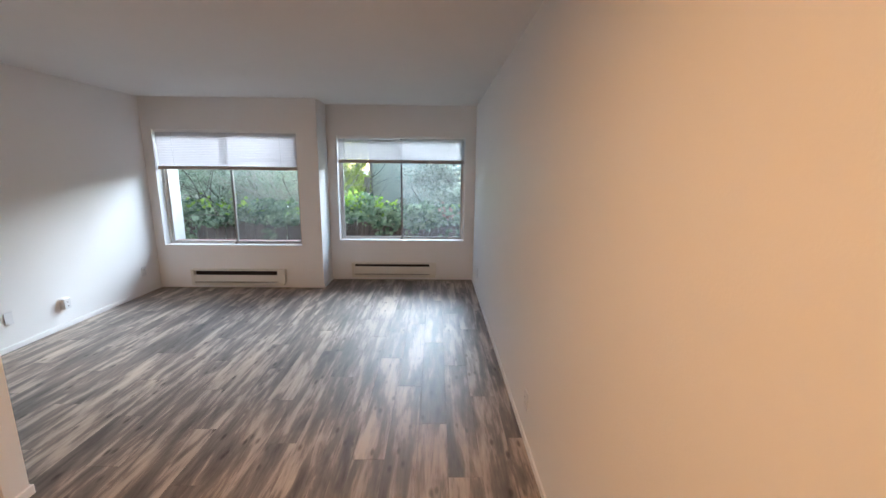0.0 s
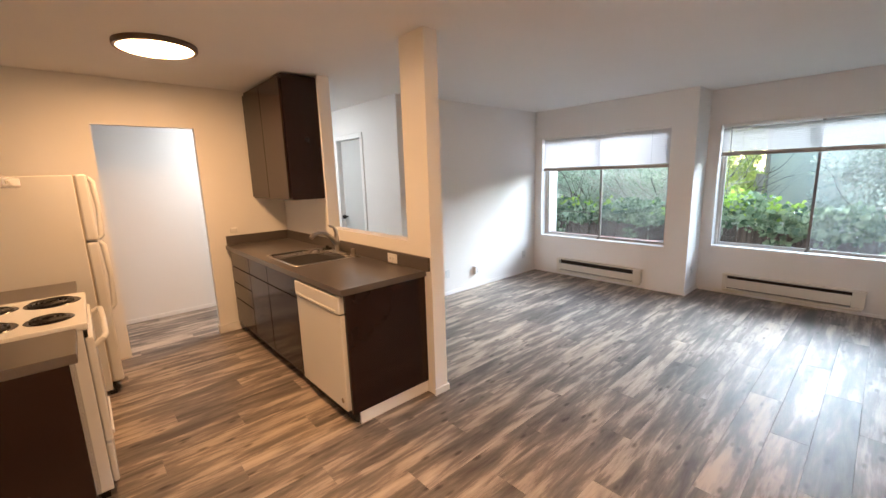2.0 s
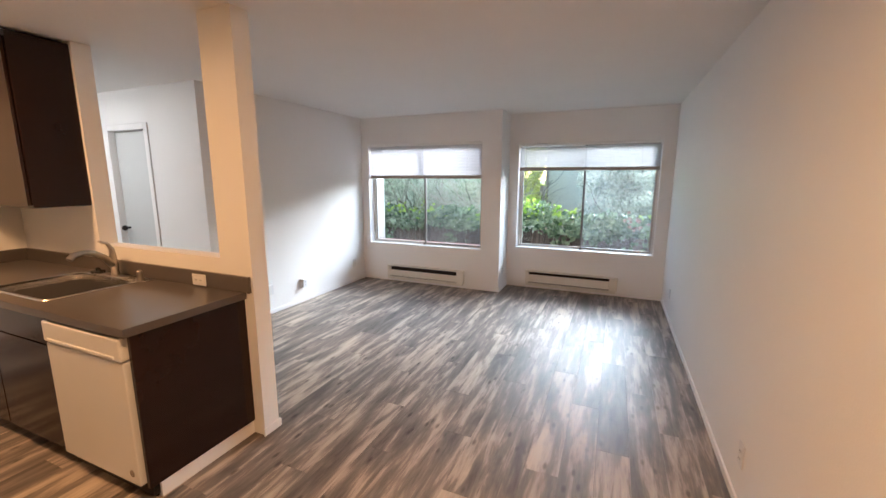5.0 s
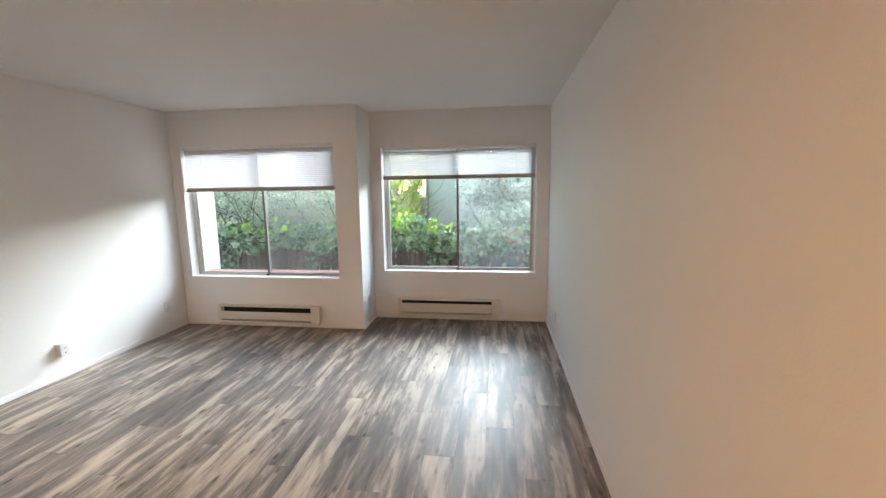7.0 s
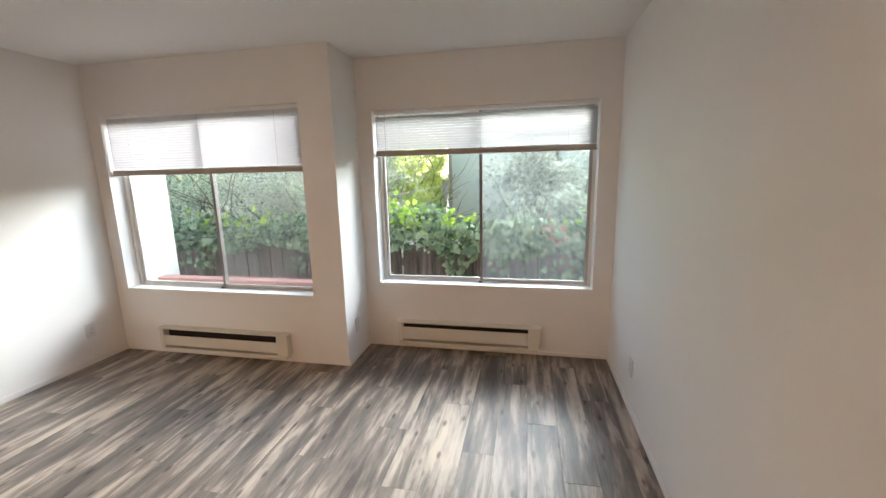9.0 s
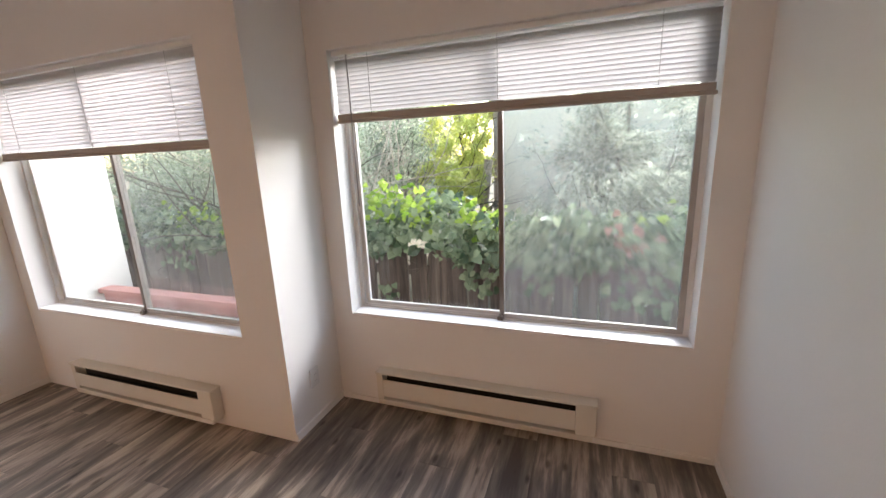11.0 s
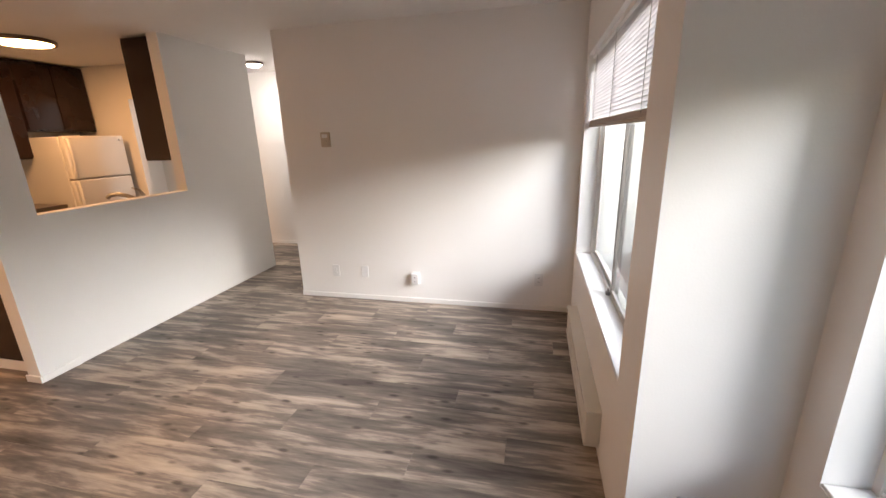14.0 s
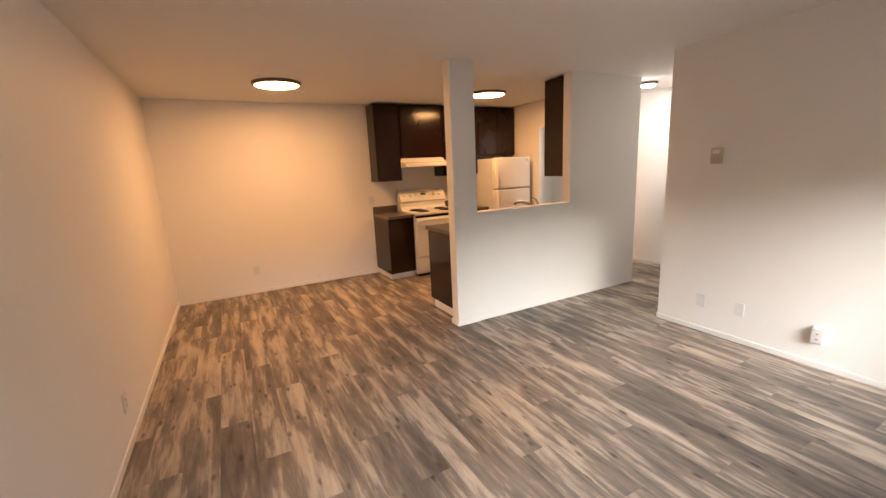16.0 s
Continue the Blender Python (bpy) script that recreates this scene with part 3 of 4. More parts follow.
def base_unit(x0, x1, y_back, y_face, out, label, ends=()):
    """A base cabinet body with its toe kick; fronts are added to it."""
    c = thing("base_cabinet", ((x0 + x1) / 2, (y_back + y_face) / 2, 0), label, "cabinet", "base cabinets")
    a, b = sorted((y_back, y_face - out * 0.020))
    # body coloured near-black so the gaps between fronts look shaded
    part("carcass", boxes((x0, x1, a, b, TOE, EDGE)), SHADOW_GAP, c, "cabinet body painted near-black for shade in the gaps")
    a, b = sorted((y_back, y_face - out * 0.070))
    part("toe_kick", boxes((x0, min(x1, IE - 0.032), a, b - 0.012 * (out > 0), 0.0, TOE)), SHADOW_GAP, c)
    return c


drawers = base_unit(KW, -3.765, HS, IF, -1, "espresso base cabinet with four flat drawers")
for z0, z1 in ((0.700, 0.865), (0.535, 0.700), (0.365, 0.535), (0.095, 0.365)):
    front("drawer_front", KW + 0.03, -3.765, z0, z1, IF, -1, drawers)
sinkbase = base_unit(-3.765, -2.665, HS, IF, -1, "espresso sink cabinet with two flat doors")
for x0, x1 in ((-3.765, -3.288), (-3.288, -2.665)):
    front("false_front", x0, x1, 0.700, 0.865, IF, -1, sinkbase)
    front("door", x0, x1, 0.095, 0.700, IF, -1, sinkbase)

end = thing("end_panel", (IE, 1.2, 0), "dark espresso panel closing the counter end", "cabinet panel")
part("panel", boxes((IE - 0.022, IE, IF + 0.004, HS - 0.002, TOE, EDGE), bevel=0.002), DARK, end)
part("toe_return", boxes((IE - 0.03, IE - 0.012, 0.935, HS - 0.002, 0.0, TOE), bevel=0.002), TRIM, end, "white painted toe return")

dw = thing("dishwasher", (-2.33, 1.15, 0), "white built-in dishwasher under dark counter", "dishwasher")
part("tub", boxes((-2.655, -1.99, IF + 0.03, HS - 0.03, 0.02, EDGE - 0.004)), SHADOW_GAP, dw)
part("door", boxes((-2.645, -2.000, IF - 0.018, IF + 0.028, 0.105, 0.735), bevel=0.006), WHITE, dw)
panel = part("control_panel", boxes((-2.645, -2.000, IF - 0.026, IF + 0.028, 0.742, 0.852), bevel=0.008), WHITE, dw)
part("grip", boxes((-2.60, -2.045, IF - 0.031, IF - 0.020, 0.750, 0.766), bevel=0.004), WHITE, panel, "moulded grip lip under the panel")
part("kick_plate", boxes((-2.640, -2.004, IF + 0.05, IF + 0.06, 0.0, 0.10)), BLACK, dw)
part("badge", cyl(bmesh.new(), (-2.05, IF - 0.0178, 0.165), (-2.05, IF - 0.0205, 0.165), 0.018, seg=24), CHROME, dw, "small round grey badge")

# worktop with the sink's opening
SX0, SX1, SY0, SY1 = -3.42, -2.80, 0.945, 1.395
ct = thing("worktop", (-3.16, 1.18, EDGE), "dark grey-brown laminate worktop with backsplash", "worktop")
CF, CE = 0.850, -1.950
bm = boxes((KW + 0.001, SX0, CF, HS - 0.001, EDGE, TOP), (SX1, CE, CF, HS - 0.001, EDGE, TOP), (SX0, SX1, CF, SY0, EDGE, TOP), (SX0, SX1, SY1, HS - 0.001, EDGE, TOP))
bmesh.ops.remove_doubles(bm, verts=bm.verts, dist=0.0001)
part("top", bm, LAMINATE, ct)
part("backsplash", boxes((KW + 0.021, PIL_E - 0.012, HS - 0.021, HS - 0.001, TOP, 1.003), bevel=0.002), LAMINATE, ct)
part("side_splash", boxes((KW + 0.001, KW + 0.020, CF + 0.01, HS - 0.001, TOP, 1.003), bevel=0.002), LAMINATE, ct)
part("edge_trim", boxes((KW + 0.001, CE, CF - 0.003, CF, EDGE, TOP - 0.002), bevel=0.0012), LAMINATE, ct)


def ring_path(x0, x1, y0, y1, z, r, seg=6):
    pts = []
    for cx, cy, a0 in ((x1 - r, y1 - r, 0), (x0 + r, y1 - r, 90), (x0 + r, y0 + r, 180), (x1 - r, y0 + r, 270)):
        for k in range(seg + 1):
            a = radians(a0 + 90 * k / seg)
            pts.append((cx + r * math.cos(a), cy + r * math.sin(a), z))
    return pts


sink = thing("kitchen_sink", (-3.11, 1.17, TOP), "stainless steel single-bowl drop-in kitchen sink", "sink")
bm = bmesh.new()
rings = []
for o, z, r in ((0.022, TOP + 0.001, 0.05), (0.018, TOP + 0.005, 0.05), (0.0, TOP + 0.004, 0.05), (-0.012, TOP - 0.006, 0.055), (-0.020, TOP - 0.15, 0.06), (-0.045, TOP - 0.172, 0.06), (-0.14, TOP - 0.176, 0.05)):
    rings.append([bm.verts.new(p) for p in ring_path(SX0 - o, SX1 + o, SY0 - o, SY1 + o, z, r)])
for p, q in zip(rings, rings[1:]):
    for k in range(len(p)):
        bm.faces.new((p[k], p[(k + 1) % len(p)], q[(k + 1) % len(q)], q[k]))
bm.faces.new(rings[-1])
bmesh.ops.recalc_face_normals(bm, faces=bm.faces[:])
for fc in bm.faces:
    fc.normal_flip() if fc.normal.z < -0.5 else None
part("bowl", bm, STEEL, sink, smooth=True)
part("deck", boxes((SX0 + 0.03, SX1 + 0.075, SY1 + 0.004, SY1 + 0.052, TOP + 0.0005, TOP + 0.006), bevel=0.002), STEEL, sink, "steel rear ledge")
bm = cyl(bmesh.new(), (-3.11, 1.17, TOP - 0.1758), (-3.11, 1.17, TOP - 0.171), 0.045, 0.04, 24)
part("drain", bm, CHROME, sink, "round drain strainer", True)


def tube(bm, pts, radii, seg=14):
    """A round bar through pts with a radius at each."""
    rings = []
    for k, p in enumerate(pts):
        p = Vector(p)
        d = (Vector(pts[min(k + 1, len(pts) - 1)]) - Vector(pts[max(k - 1, 0)])).normalized()
        side = d.orthogonal().normalized() if k == 0 else (rings_side - d * rings_side.dot(d)).normalized()
        rings_side = side
        up = d.cross(side)
        rings.append([bm.verts.new(p + radii[k] * (math.cos(2 * math.pi * j / seg) * side + math.sin(2 * math.pi * j / seg) * up)) for j in range(seg)])
    for p, q in zip(rings, rings[1:]):
        for j in range(seg):
            bm.faces.new((p[j], p[(j + 1) % seg], q[(j + 1) % seg], q[j]))
    bm.faces.new(rings[0][::-1])
    bm.faces.new(rings[-1])
    return bm


FX, FY, FZ = -3.07, 1.422, TOP + 0.006
fa = thing("kitchen_faucet", (FX, FY, FZ), "brushed nickel single-lever pull-out kitchen faucet", "faucet")
part("escutcheon", boxes((FX - 0.12, FX + 0.12, FY - 0.026, FY + 0.022, FZ, FZ + 0.006), bevel=0.003), NICKEL, fa)
part("column", tube(bmesh.new(), [(FX, FY, FZ + 0.005), (FX, FY, FZ + 0.03), (FX, FY, FZ + 0.10), (FX - 0.004, FY - 0.006, FZ + 0.14)], [0.027, 0.023, 0.022, 0.021]), NICKEL, fa, smooth=True)
pts = [(FX, FY - 0.01, FZ + 0.075), (FX + 0.020, FY - 0.06, FZ + 0.135), (FX + 0.048, FY - 0.13, FZ + 0.180), (FX + 0.078, FY - 0.20, FZ + 0.196), (FX + 0.098, FY - 0.255, FZ + 0.188), (FX + 0.106, FY - 0.28, FZ + 0.166)]
part("spout", tube(bmesh.new(), pts, [0.022, 0.020, 0.0175, 0.0165, 0.018, 0.0185]), NICKEL, fa, smooth=True)
pts = [(FX, FY - 0.002, FZ + 0.125), (FX + 0.002, FY - 0.005, FZ + 0.180), (FX + 0.012, FY - 0.032, FZ + 0.224), (FX + 0.030, FY - 0.085, FZ + 0.246)]
part("lever", tube(bmesh.new(), pts, [0.021, 0.016, 0.010, 0.007]), NICKEL, fa, smooth=True)

so = thing("soap_dispenser_cap", (-2.80, 1.418, FZ), "short nickel cap standing on sink ledge", "sink cap")
part("cap", tube(bmesh.new(), [(-2.80, 1.418, FZ), (-2.80, 1.418, FZ + 0.012), (-2.80, 1.418, FZ + 0.013), (-2.80, 1.418, FZ + 0.055), (-2.80, 1.418, FZ + 0.06)], [0.024, 0.024, 0.017, 0.017, 0.013]), NICKEL, so, smooth=True)
st = thing("sink_stopper", (-3.30, 1.43, TOP), "black rubber sink stopper lying on the worktop", "stopper")
part("disc", tube(bmesh.new(), [(-3.30, 1.435, TOP + 0.001), (-3.30, 1.435, TOP + 0.014), (-3.30, 1.435, TOP + 0.02), (-3.30, 1.435, TOP + 0.036)], [0.042, 0.040, 0.016, 0.012]), BLACK, st, smooth=True)


# ---- kitchen: the run along the south wall ----
PF = -0.320                                # face of the base cabinets
S0, S1 = -3.095, -2.335                    # stove
FR0, FR1 = -4.285, -3.620                  # refrigerator

left = base_unit(S1, IE, SOUTH, PF, 1, "narrow espresso base cabinet beside the stove")
part("side_panel", boxes((IE, IE + 0.012, SOUTH + 0.001, PF - 0.002, TOE, EDGE), bevel=0.0015), DARK, left)
front("door", S1, IE + 0.012, 0.095, 0.865, PF, 1, left)
part("toe_return", boxes((IE - 0.03, IE - 0.012, SOUTH + 0.001, -0.388, 0.0, TOE), bevel=0.002), TRIM, left, "white painted toe return")
part("toe_face", boxes((S1, IE - 0.03, -0.392, -0.380, 0.0, TOE)), TRIM, left, "white painted toe board")
right = base_unit(FR1 + 0.02, S0, SOUTH, PF, 1, "narrow espresso base cabinet between stove and refrigerator")
front("drawer_front", FR1 + 0.02, S0, 0.700, 0.865, PF, 1, right)
front("door", FR1 + 0.02, S0, 0.095, 0.700, PF, 1, right)


def short_top(x0, x1, label):
    c = thing("worktop", ((x0 + x1) / 2, -0.6, EDGE), label, "worktop")
    part("top", boxes((x0, x1, SOUTH + 0.001, -0.293, EDGE - 0.004, TOP - 0.004), bevel=0.003), LAMINATE, c)
    part("backsplash", boxes((x0, x1, SOUTH + 0.001, SOUTH + 0.020, TOP - 0.004, 1.0), bevel=0.002), LAMINATE, c)


short_top(S1 + 0.003, IE + 0.014, "small dark laminate worktop beside the stove")
short_top(FR1 + 0.018, S0 - 0.003, "small dark laminate worktop beside the refrigerator")

stove = thing("electric_stove", ((S0 + S1) / 2, -0.58, 0), "white electric coil stove with slanted control panel", "stove")
sy = -0.262
part("body", boxes((S0 + 0.004, S1 - 0.004, SOUTH + 0.02, sy - 0.012, 0.045, 0.885), bevel=0.003), WHITE, stove)
part("cooktop", boxes((S0, S1, SOUTH + 0.03, sy + 0.012, 0.885, 0.922), bevel=0.010), WHITE, stove)
part("oven_door", boxes((S0 + 0.006, S1 - 0.006, sy - 0.010, sy + 0.022, 0.300, 0.845), bevel=0.008), WHITE, stove)
part("vent_gap", boxes((S0 + 0.006, S1 - 0.006, sy - 0.010, sy + 0.004, 0.850, 0.880)), BLACK, stove, "dark vent gap above oven door")
part("storage_drawer", boxes((S0 + 0.006, S1 - 0.006, sy - 0.010, sy + 0.016, 0.075, 0.288), bevel=0.008), WHITE, stove)
part("kick", boxes((S0 + 0.02, S1 - 0.02, sy - 0.08, sy - 0.03, 0.0, 0.045)), BLACK, stove)
hb = tube(bmesh.new(), [(S0 + 0.05, sy + 0.018, 0.79), (S0 + 0.05, sy + 0.055, 0.815), (S0 + 0.09, sy + 0.066, 0.82), ((S0 + S1) / 2, sy + 0.070, 0.82), (S1 - 0.09, sy + 0.066, 0.82), (S1 - 0.05, sy + 0.055, 0.815), (S1 - 0.05, sy + 0.018, 0.79)], [0.014] * 7)
part("handle", hb, WHITE, stove, smooth=True)
part("drawer_grip", boxes((S0 + 0.15, S1 - 0.15, sy + 0.014, sy + 0.030, 0.262, 0.285), bevel=0.005), WHITE, stove)
# control panel: a profile along x
prof = ((-0.885, 0.922), (-0.885, 1.200), (-0.860, 1.213), (-0.830, 1.200), (-0.755, 1.070), (-0.752, 1.050), (-0.780, 1.030), (-0.775, 0.965), (-0.740, 0.930), (-0.700, 0.921))
bm = bmesh.new()
a = [bm.verts.new((S0 + 0.002, y, z)) for y, z in prof]
b = [bm.verts.new((S1 - 0.002, y, z)) for y, z in prof]
for k in range(len(prof)):
    q = (k + 1) % len(prof)
    bm.faces.new((a[k], a[q], b[q], b[k]))
bm.faces.new(a[::-1])
bm.faces.new(b)
bmesh.ops.recalc_face_normals(bm, faces=bm.faces[:])
console = part("control_panel", bm, WHITE, stove, smooth=True)
slope = Vector((0, 0.140, 0.075)).normalized()      # normal of the slanted face
mid_y, mid_z = -0.7925, 1.135
for x in (S1 - 0.085, S1 - 0.185, S0 + 0.085, S0 + 0.185):
    p = Vector((x, mid_y, mid_z))
    kb = cyl(bmesh.new(), p, p + slope * 0.010, 0.031, 0.029, 24)
    cyl(kb, p + slope * 0.009, p + slope * 0.030, 0.022, 0.018, 20)
    part("knob", kb, WHITE, console, smooth=True)
p = Vector(((S0 + S1) / 2 - 0.01, mid_y, mid_z + 0.01))
bm, up = bmesh.new(), Vector((0, -slope.z, slope.y))
quad = [[bm.verts.new(p + Vector((dx, 0, 0)) + up * dz + slope * h) for dx, dz in ((-0.045, -0.016), (0.045, -0.016), (0.045, 0.016), (-0.045, 0.016))] for h in (-0.008, 0.002)]
for k in range(4):
    bm.faces.new((quad[0][k], quad[0][(k + 1) % 4], quad[1][(k + 1) % 4], quad[1][k]))
bm.faces.new(quad[1])
bmesh.ops.recalc_face_normals(bm, faces=bm.faces[:])
part("clock_display", bm, BLACK, console, "small dark display")
part("lamp_button", cyl(bmesh.new(), (S1 - 0.27, mid_y, mid_z), Vector((S1 - 0.27, mid_y, mid_z)) + slope * 0.004, 0.008, seg=12), BLACK, console)
for x, y, r in ((-2.525, -0.605, 0.105), (-2.525, -0.385, 0.080), (-2.905, -0.605, 0.080), (-2.905, -0.385, 0.105)):
    pan = part("drip_pan", tube(bmesh.new(), [(x, y, 0.9225), (x, y, 0.926), (x, y, 0.9262)], [r + 0.012, r + 0.008, r + 0.004], 32), BLACK, stove, "shiny black drip pan", True)
    bm = bmesh.new()
    turns, n_ = (4.0 if r > 0.09 else 3.2), 84
    sp = [(x + (0.018 + (r - 0.022) * k / n_) * math.cos(2 * math.pi * turns * k / n_), y + (0.018 + (r - 0.022) * k / n_) * math.sin(2 * math.pi * turns * k / n_), 0.932) for k in range(n_ + 1)]
    tube(bm, sp, [0.0042] * len(sp), 6)
    part("coil", bm, COIL, pan, "dark spiral heating coil", True)

fridge = thing("refrigerator", ((FR0 + FR1) / 2, -0.56, 0), "white top-freezer refrigerator beside the doorway", "refrigerator")
part("cabinet", boxes((FR0, FR1, SOUTH + 0.03, -0.207, 0.04, 1.625), bevel=0.006), FRIDGE, fridge)
part("freezer_door", boxes((FR0, FR1, -0.200, -0.134, 1.168, 1.632), bevel=0.014), FRIDGE, fridge)
part("fresh_door", boxes((FR0, FR1, -0.200, -0.134, 0.095, 1.158), bevel=0.014), FRIDGE, fridge)
part("gasket", boxes((FR0 + 0.012, FR1 - 0.012, -0.2075, -0.1995, 0.10, 1.625)), BEIGE, fridge)
part("toe_grille", boxes((FR0 + 0.02, FR1 - 0.02, -0.23, -0.188, 0.0, 0.085), bevel=0.003), BLACK, fridge)
for z0, z1 in ((1.180, 1.60), (0.66, 1.15)):
    hx = FR1 - 0.03
    part("handle", tube(bmesh.new(), [(hx, -0.133, z0), (hx, -0.112, z0 + 0.02), (hx, -0.102, (z0 + z1) / 2), (hx, -0.112, z1 - 0.02), (hx, -0.133, z1)], [0.020, 0.018, 0.016, 0.018, 0.020]), FRIDGE, fridge, smooth=True)
part("badge", cyl(bmesh.new(), (FR0 + 0.06, -0.1342, 1.585), (FR0 + 0.06, -0.131, 1.585), 0.014, seg=16), CHROME, fridge)

# wall cabinets
UF, UT = -0.608, 2.422


def wall_unit(x0, x1, z0, y_back, y_face, out, doors, label, side=""):
    c = thing("wall_cabinet", ((x0 + x1) / 2, (y_back + y_face) / 2, z0), label, "cabinet", "wall cabinets")
    ya, yb = sorted((y_back, y_face - out * 0.021))
    part("carcass", boxes((x0, x1, ya, yb, z0, UT), bevel=0.001), DARK, c)
    w = (x1 - x0 - 0.02) / doors
    for k in range(doors):
        front("door", x0 + 0.01 + k * w, x0 + 0.01 + (k + 1) * w, z0 + 0.012, UT - 0.03, y_face, out, c)
    return c


UB = SOUTH + 0.001
wall_unit(-2.330, IE, 1.371, UB, UF, 1, 1, "tall espresso wall cabinet beside the hood")
wall_unit(-3.010, -2.332, 1.685, UB, UF, 1, 1, "short espresso wall cabinet above the hood")
wall_unit(-3.640, -3.012, 1.400, UB, UF, 1, 1, "espresso wall cabinet between hood and refrigerator")
wall_unit(-4.372, -3.642, 1.690, UB, UF, 1, 2, "short espresso wall cabinet above the refrigerator")
wall_unit(-4.372, -3.372, 1.372, HS - 0.001, 1.165, -1, 2, "espresso wall cabinet beside the pass-through")

hood = thing("range_hood", (-2.69, -0.7, 1.56), "white under-cabinet range hood above the stove", "range hood")
bm = bmesh.new()
prof = ((-0.920, 1.683), (-0.640, 1.683), (-0.600, 1.625), (-0.430, 1.602), (-0.420, 1.595), (-0.420, 1.560), (-0.428, 1.552), (-0.920, 1.552))
a = [bm.verts.new((-3.065, y, z)) for y, z in prof]
b = [bm.verts.new((-2.315, y, z)) for y, z in prof]
for k in range(len(prof)):
    q = (k + 1) % len(prof)
    bm.faces.new((a[k], a[q], b[q], b[k]))
bm.faces.new(a[::-1])
bm.faces.new(b)
bmesh.ops.recalc_face_normals(bm, faces=bm.faces[:])
part("shell", bm, WHITE, hood)
part("filter", boxes((-2.95, -2.43, -0.86, -0.54, 1.546, 1.5525)), ALU_DARK, hood, "dull metal grease filter")
for x in (-2.42, -2.47):
    part("switch", boxes((x - 0.012, x + 0.012, -0.4205, -0.415, 1.567, 1.584), bevel=0.002), PLASTIC, hood)


# ---- outdoors ----
YARD = -0.80
solid("ground", boxes((-300, 300, OUT2 + 0.001, 700, YARD - 0.2, YARD)), GROUND, "ground beyond the windows, coloured pale for bounce light", "ground", "structure")
solid("wing_wall", boxes((-3.90, -3.655, OUT1, 5.845, YARD, 3.2), bevel=0.01), STUCCO, "pale stucco wing wall beside window", "wall", "structure")
rail = thing("balcony_rail", (-2.6, 5.65, 0.5), "weathered red painted wooden rail outside window", "railing")
part("cap", boxes((-3.655, COL - 0.2, 5.58, 5.69, 0.520, 0.556), bevel=0.004), RED, rail)
part("beam", boxes((-3.655, COL - 0.2, 5.615, 5.655, 0.440, 0.520), bevel=0.003), RED, rail)
for x in (-3.60, -2.60, -1.70):
    part("post", boxes((x - 0.035, x + 0.035, 5.60, 5.67, YARD, 0.440), bevel=0.003), RED, rail)

FY0 = 6.75
fence = thing("board_fence", (-1.5, FY0, YARD), "dark weathered board fence overgrown with ivy", "fence")
x = -8.2
while x < 5.0:
    w = random.uniform(0.148, 0.172)
    dy = random.uniform(-0.006, 0.006)
    top = 0.715 + random.uniform(-0.012, 0.012) - 0.035 * max(0.0, x + 1.9)
    ob = part("board", bx(bmesh.new(), -1.5 - w / 2, -1.5 + w / 2, FY0 + dy, FY0 + dy + 0.02, YARD, top, 0.003, 1), FENCE, fence)
    ob.location = (x + w / 2 + 1.5, 0, 0)
    ob.rotation_euler = (0, radians(random.uniform(-0.35, 0.35)), 0)
    x += w + random.choice((0.004, 0.007, 0.012, 0.020, 0.028))
for z in (-0.4, 0.45):
    part("rail", boxes((-8.2, 5.0, FY0 + 0.03, FY0 + 0.07, z, z + 0.09)), FENCE, fence)
x = -7.6
while x < 5:
    part("post", boxes((x, x + 0.09, FY0 + 0.07, FY0 + 0.16, YARD, 0.62)), FENCE, fence)
    x += 2.1

hw = thing("neighbour_house", (2.5, 13.5, YARD), "pale beige-grey neighbouring house wall behind trees", "house")
part("wall", boxes((-2.04, 8.0, 13.0, 14.7, YARD, 2.60)), HOUSE, hw)
part("corner_trim", boxes((-2.07, -1.97, 12.97, 13.0, YARD, 2.60), bevel=0.004), TIMBER, hw, "pale corner board")
part("roof", boxes((-2.15, 8.2, 12.85, 14.9, 2.60, 2.68), bevel=0.01), BARK, hw)
lean = thing("leaning_plank", (-2.26, 12.2, YARD), "pale timber plank leaning outdoors", "plank")
lp = part("plank", boxes((-2.35, -2.17, 12.18, 12.22, YARD, 1.36), bevel=0.004), TIMBER, lean)
lp.rotation_euler = (0, radians(7), 0)

# leaf shapes: a folded heart of eight triangles, and a small four-sided leaf
HEART = ((0, 0.08, 0), (0.34, -0.03, 0.03), (0.52, 0.25, 0.06), (0.37, 0.60, 0.04), (0, 1.02, -0.08), (-0.39, 0.58, 0.03), (-0.50, 0.27, 0.07), (-0.36, -0.02, 0.04), (0, 0.42, -0.03))
HEART_F = tuple((8, k, (k + 1) % 8) for k in range(8))
SLIM = ((0, 0, 0), (0.28, 0.45, 0.06), (0, 1, -0.05), (-0.28, 0.45, 0.06))
SLIM_F = ((0, 1, 2), (0, 2, 3))


def leaves(name, spots, shape, faces, mat, parent, label=""):
    """One mesh of many leaves; spots yields place, direction of growth, normal, size."""
    base = np.array(shape)
    vs, fs = [], []
    for p, d, nrm, size in spots:
        d, nrm = Vector(d).normalized(), Vector(nrm)
        side = d.cross(nrm).normalized()
        nrm = side.cross(d)
        m3 = np.array((side, d, nrm)) * size
        off = len(vs) * len(base)
        vs.append(base @ m3 + np.array(p))
        fs += [tuple(off + k for k in f) for f in faces]
    me = bpy.data.meshes.new(name)
    me.from_pydata((np.concatenate(vs) - np.array(spot(parent))).tolist(), [], fs)
    me.materials.append(mat)
    ob = new(name, me)
    ob.parent = parent
    ob["kind"] = "stuff"
    return tagged(ob, label)


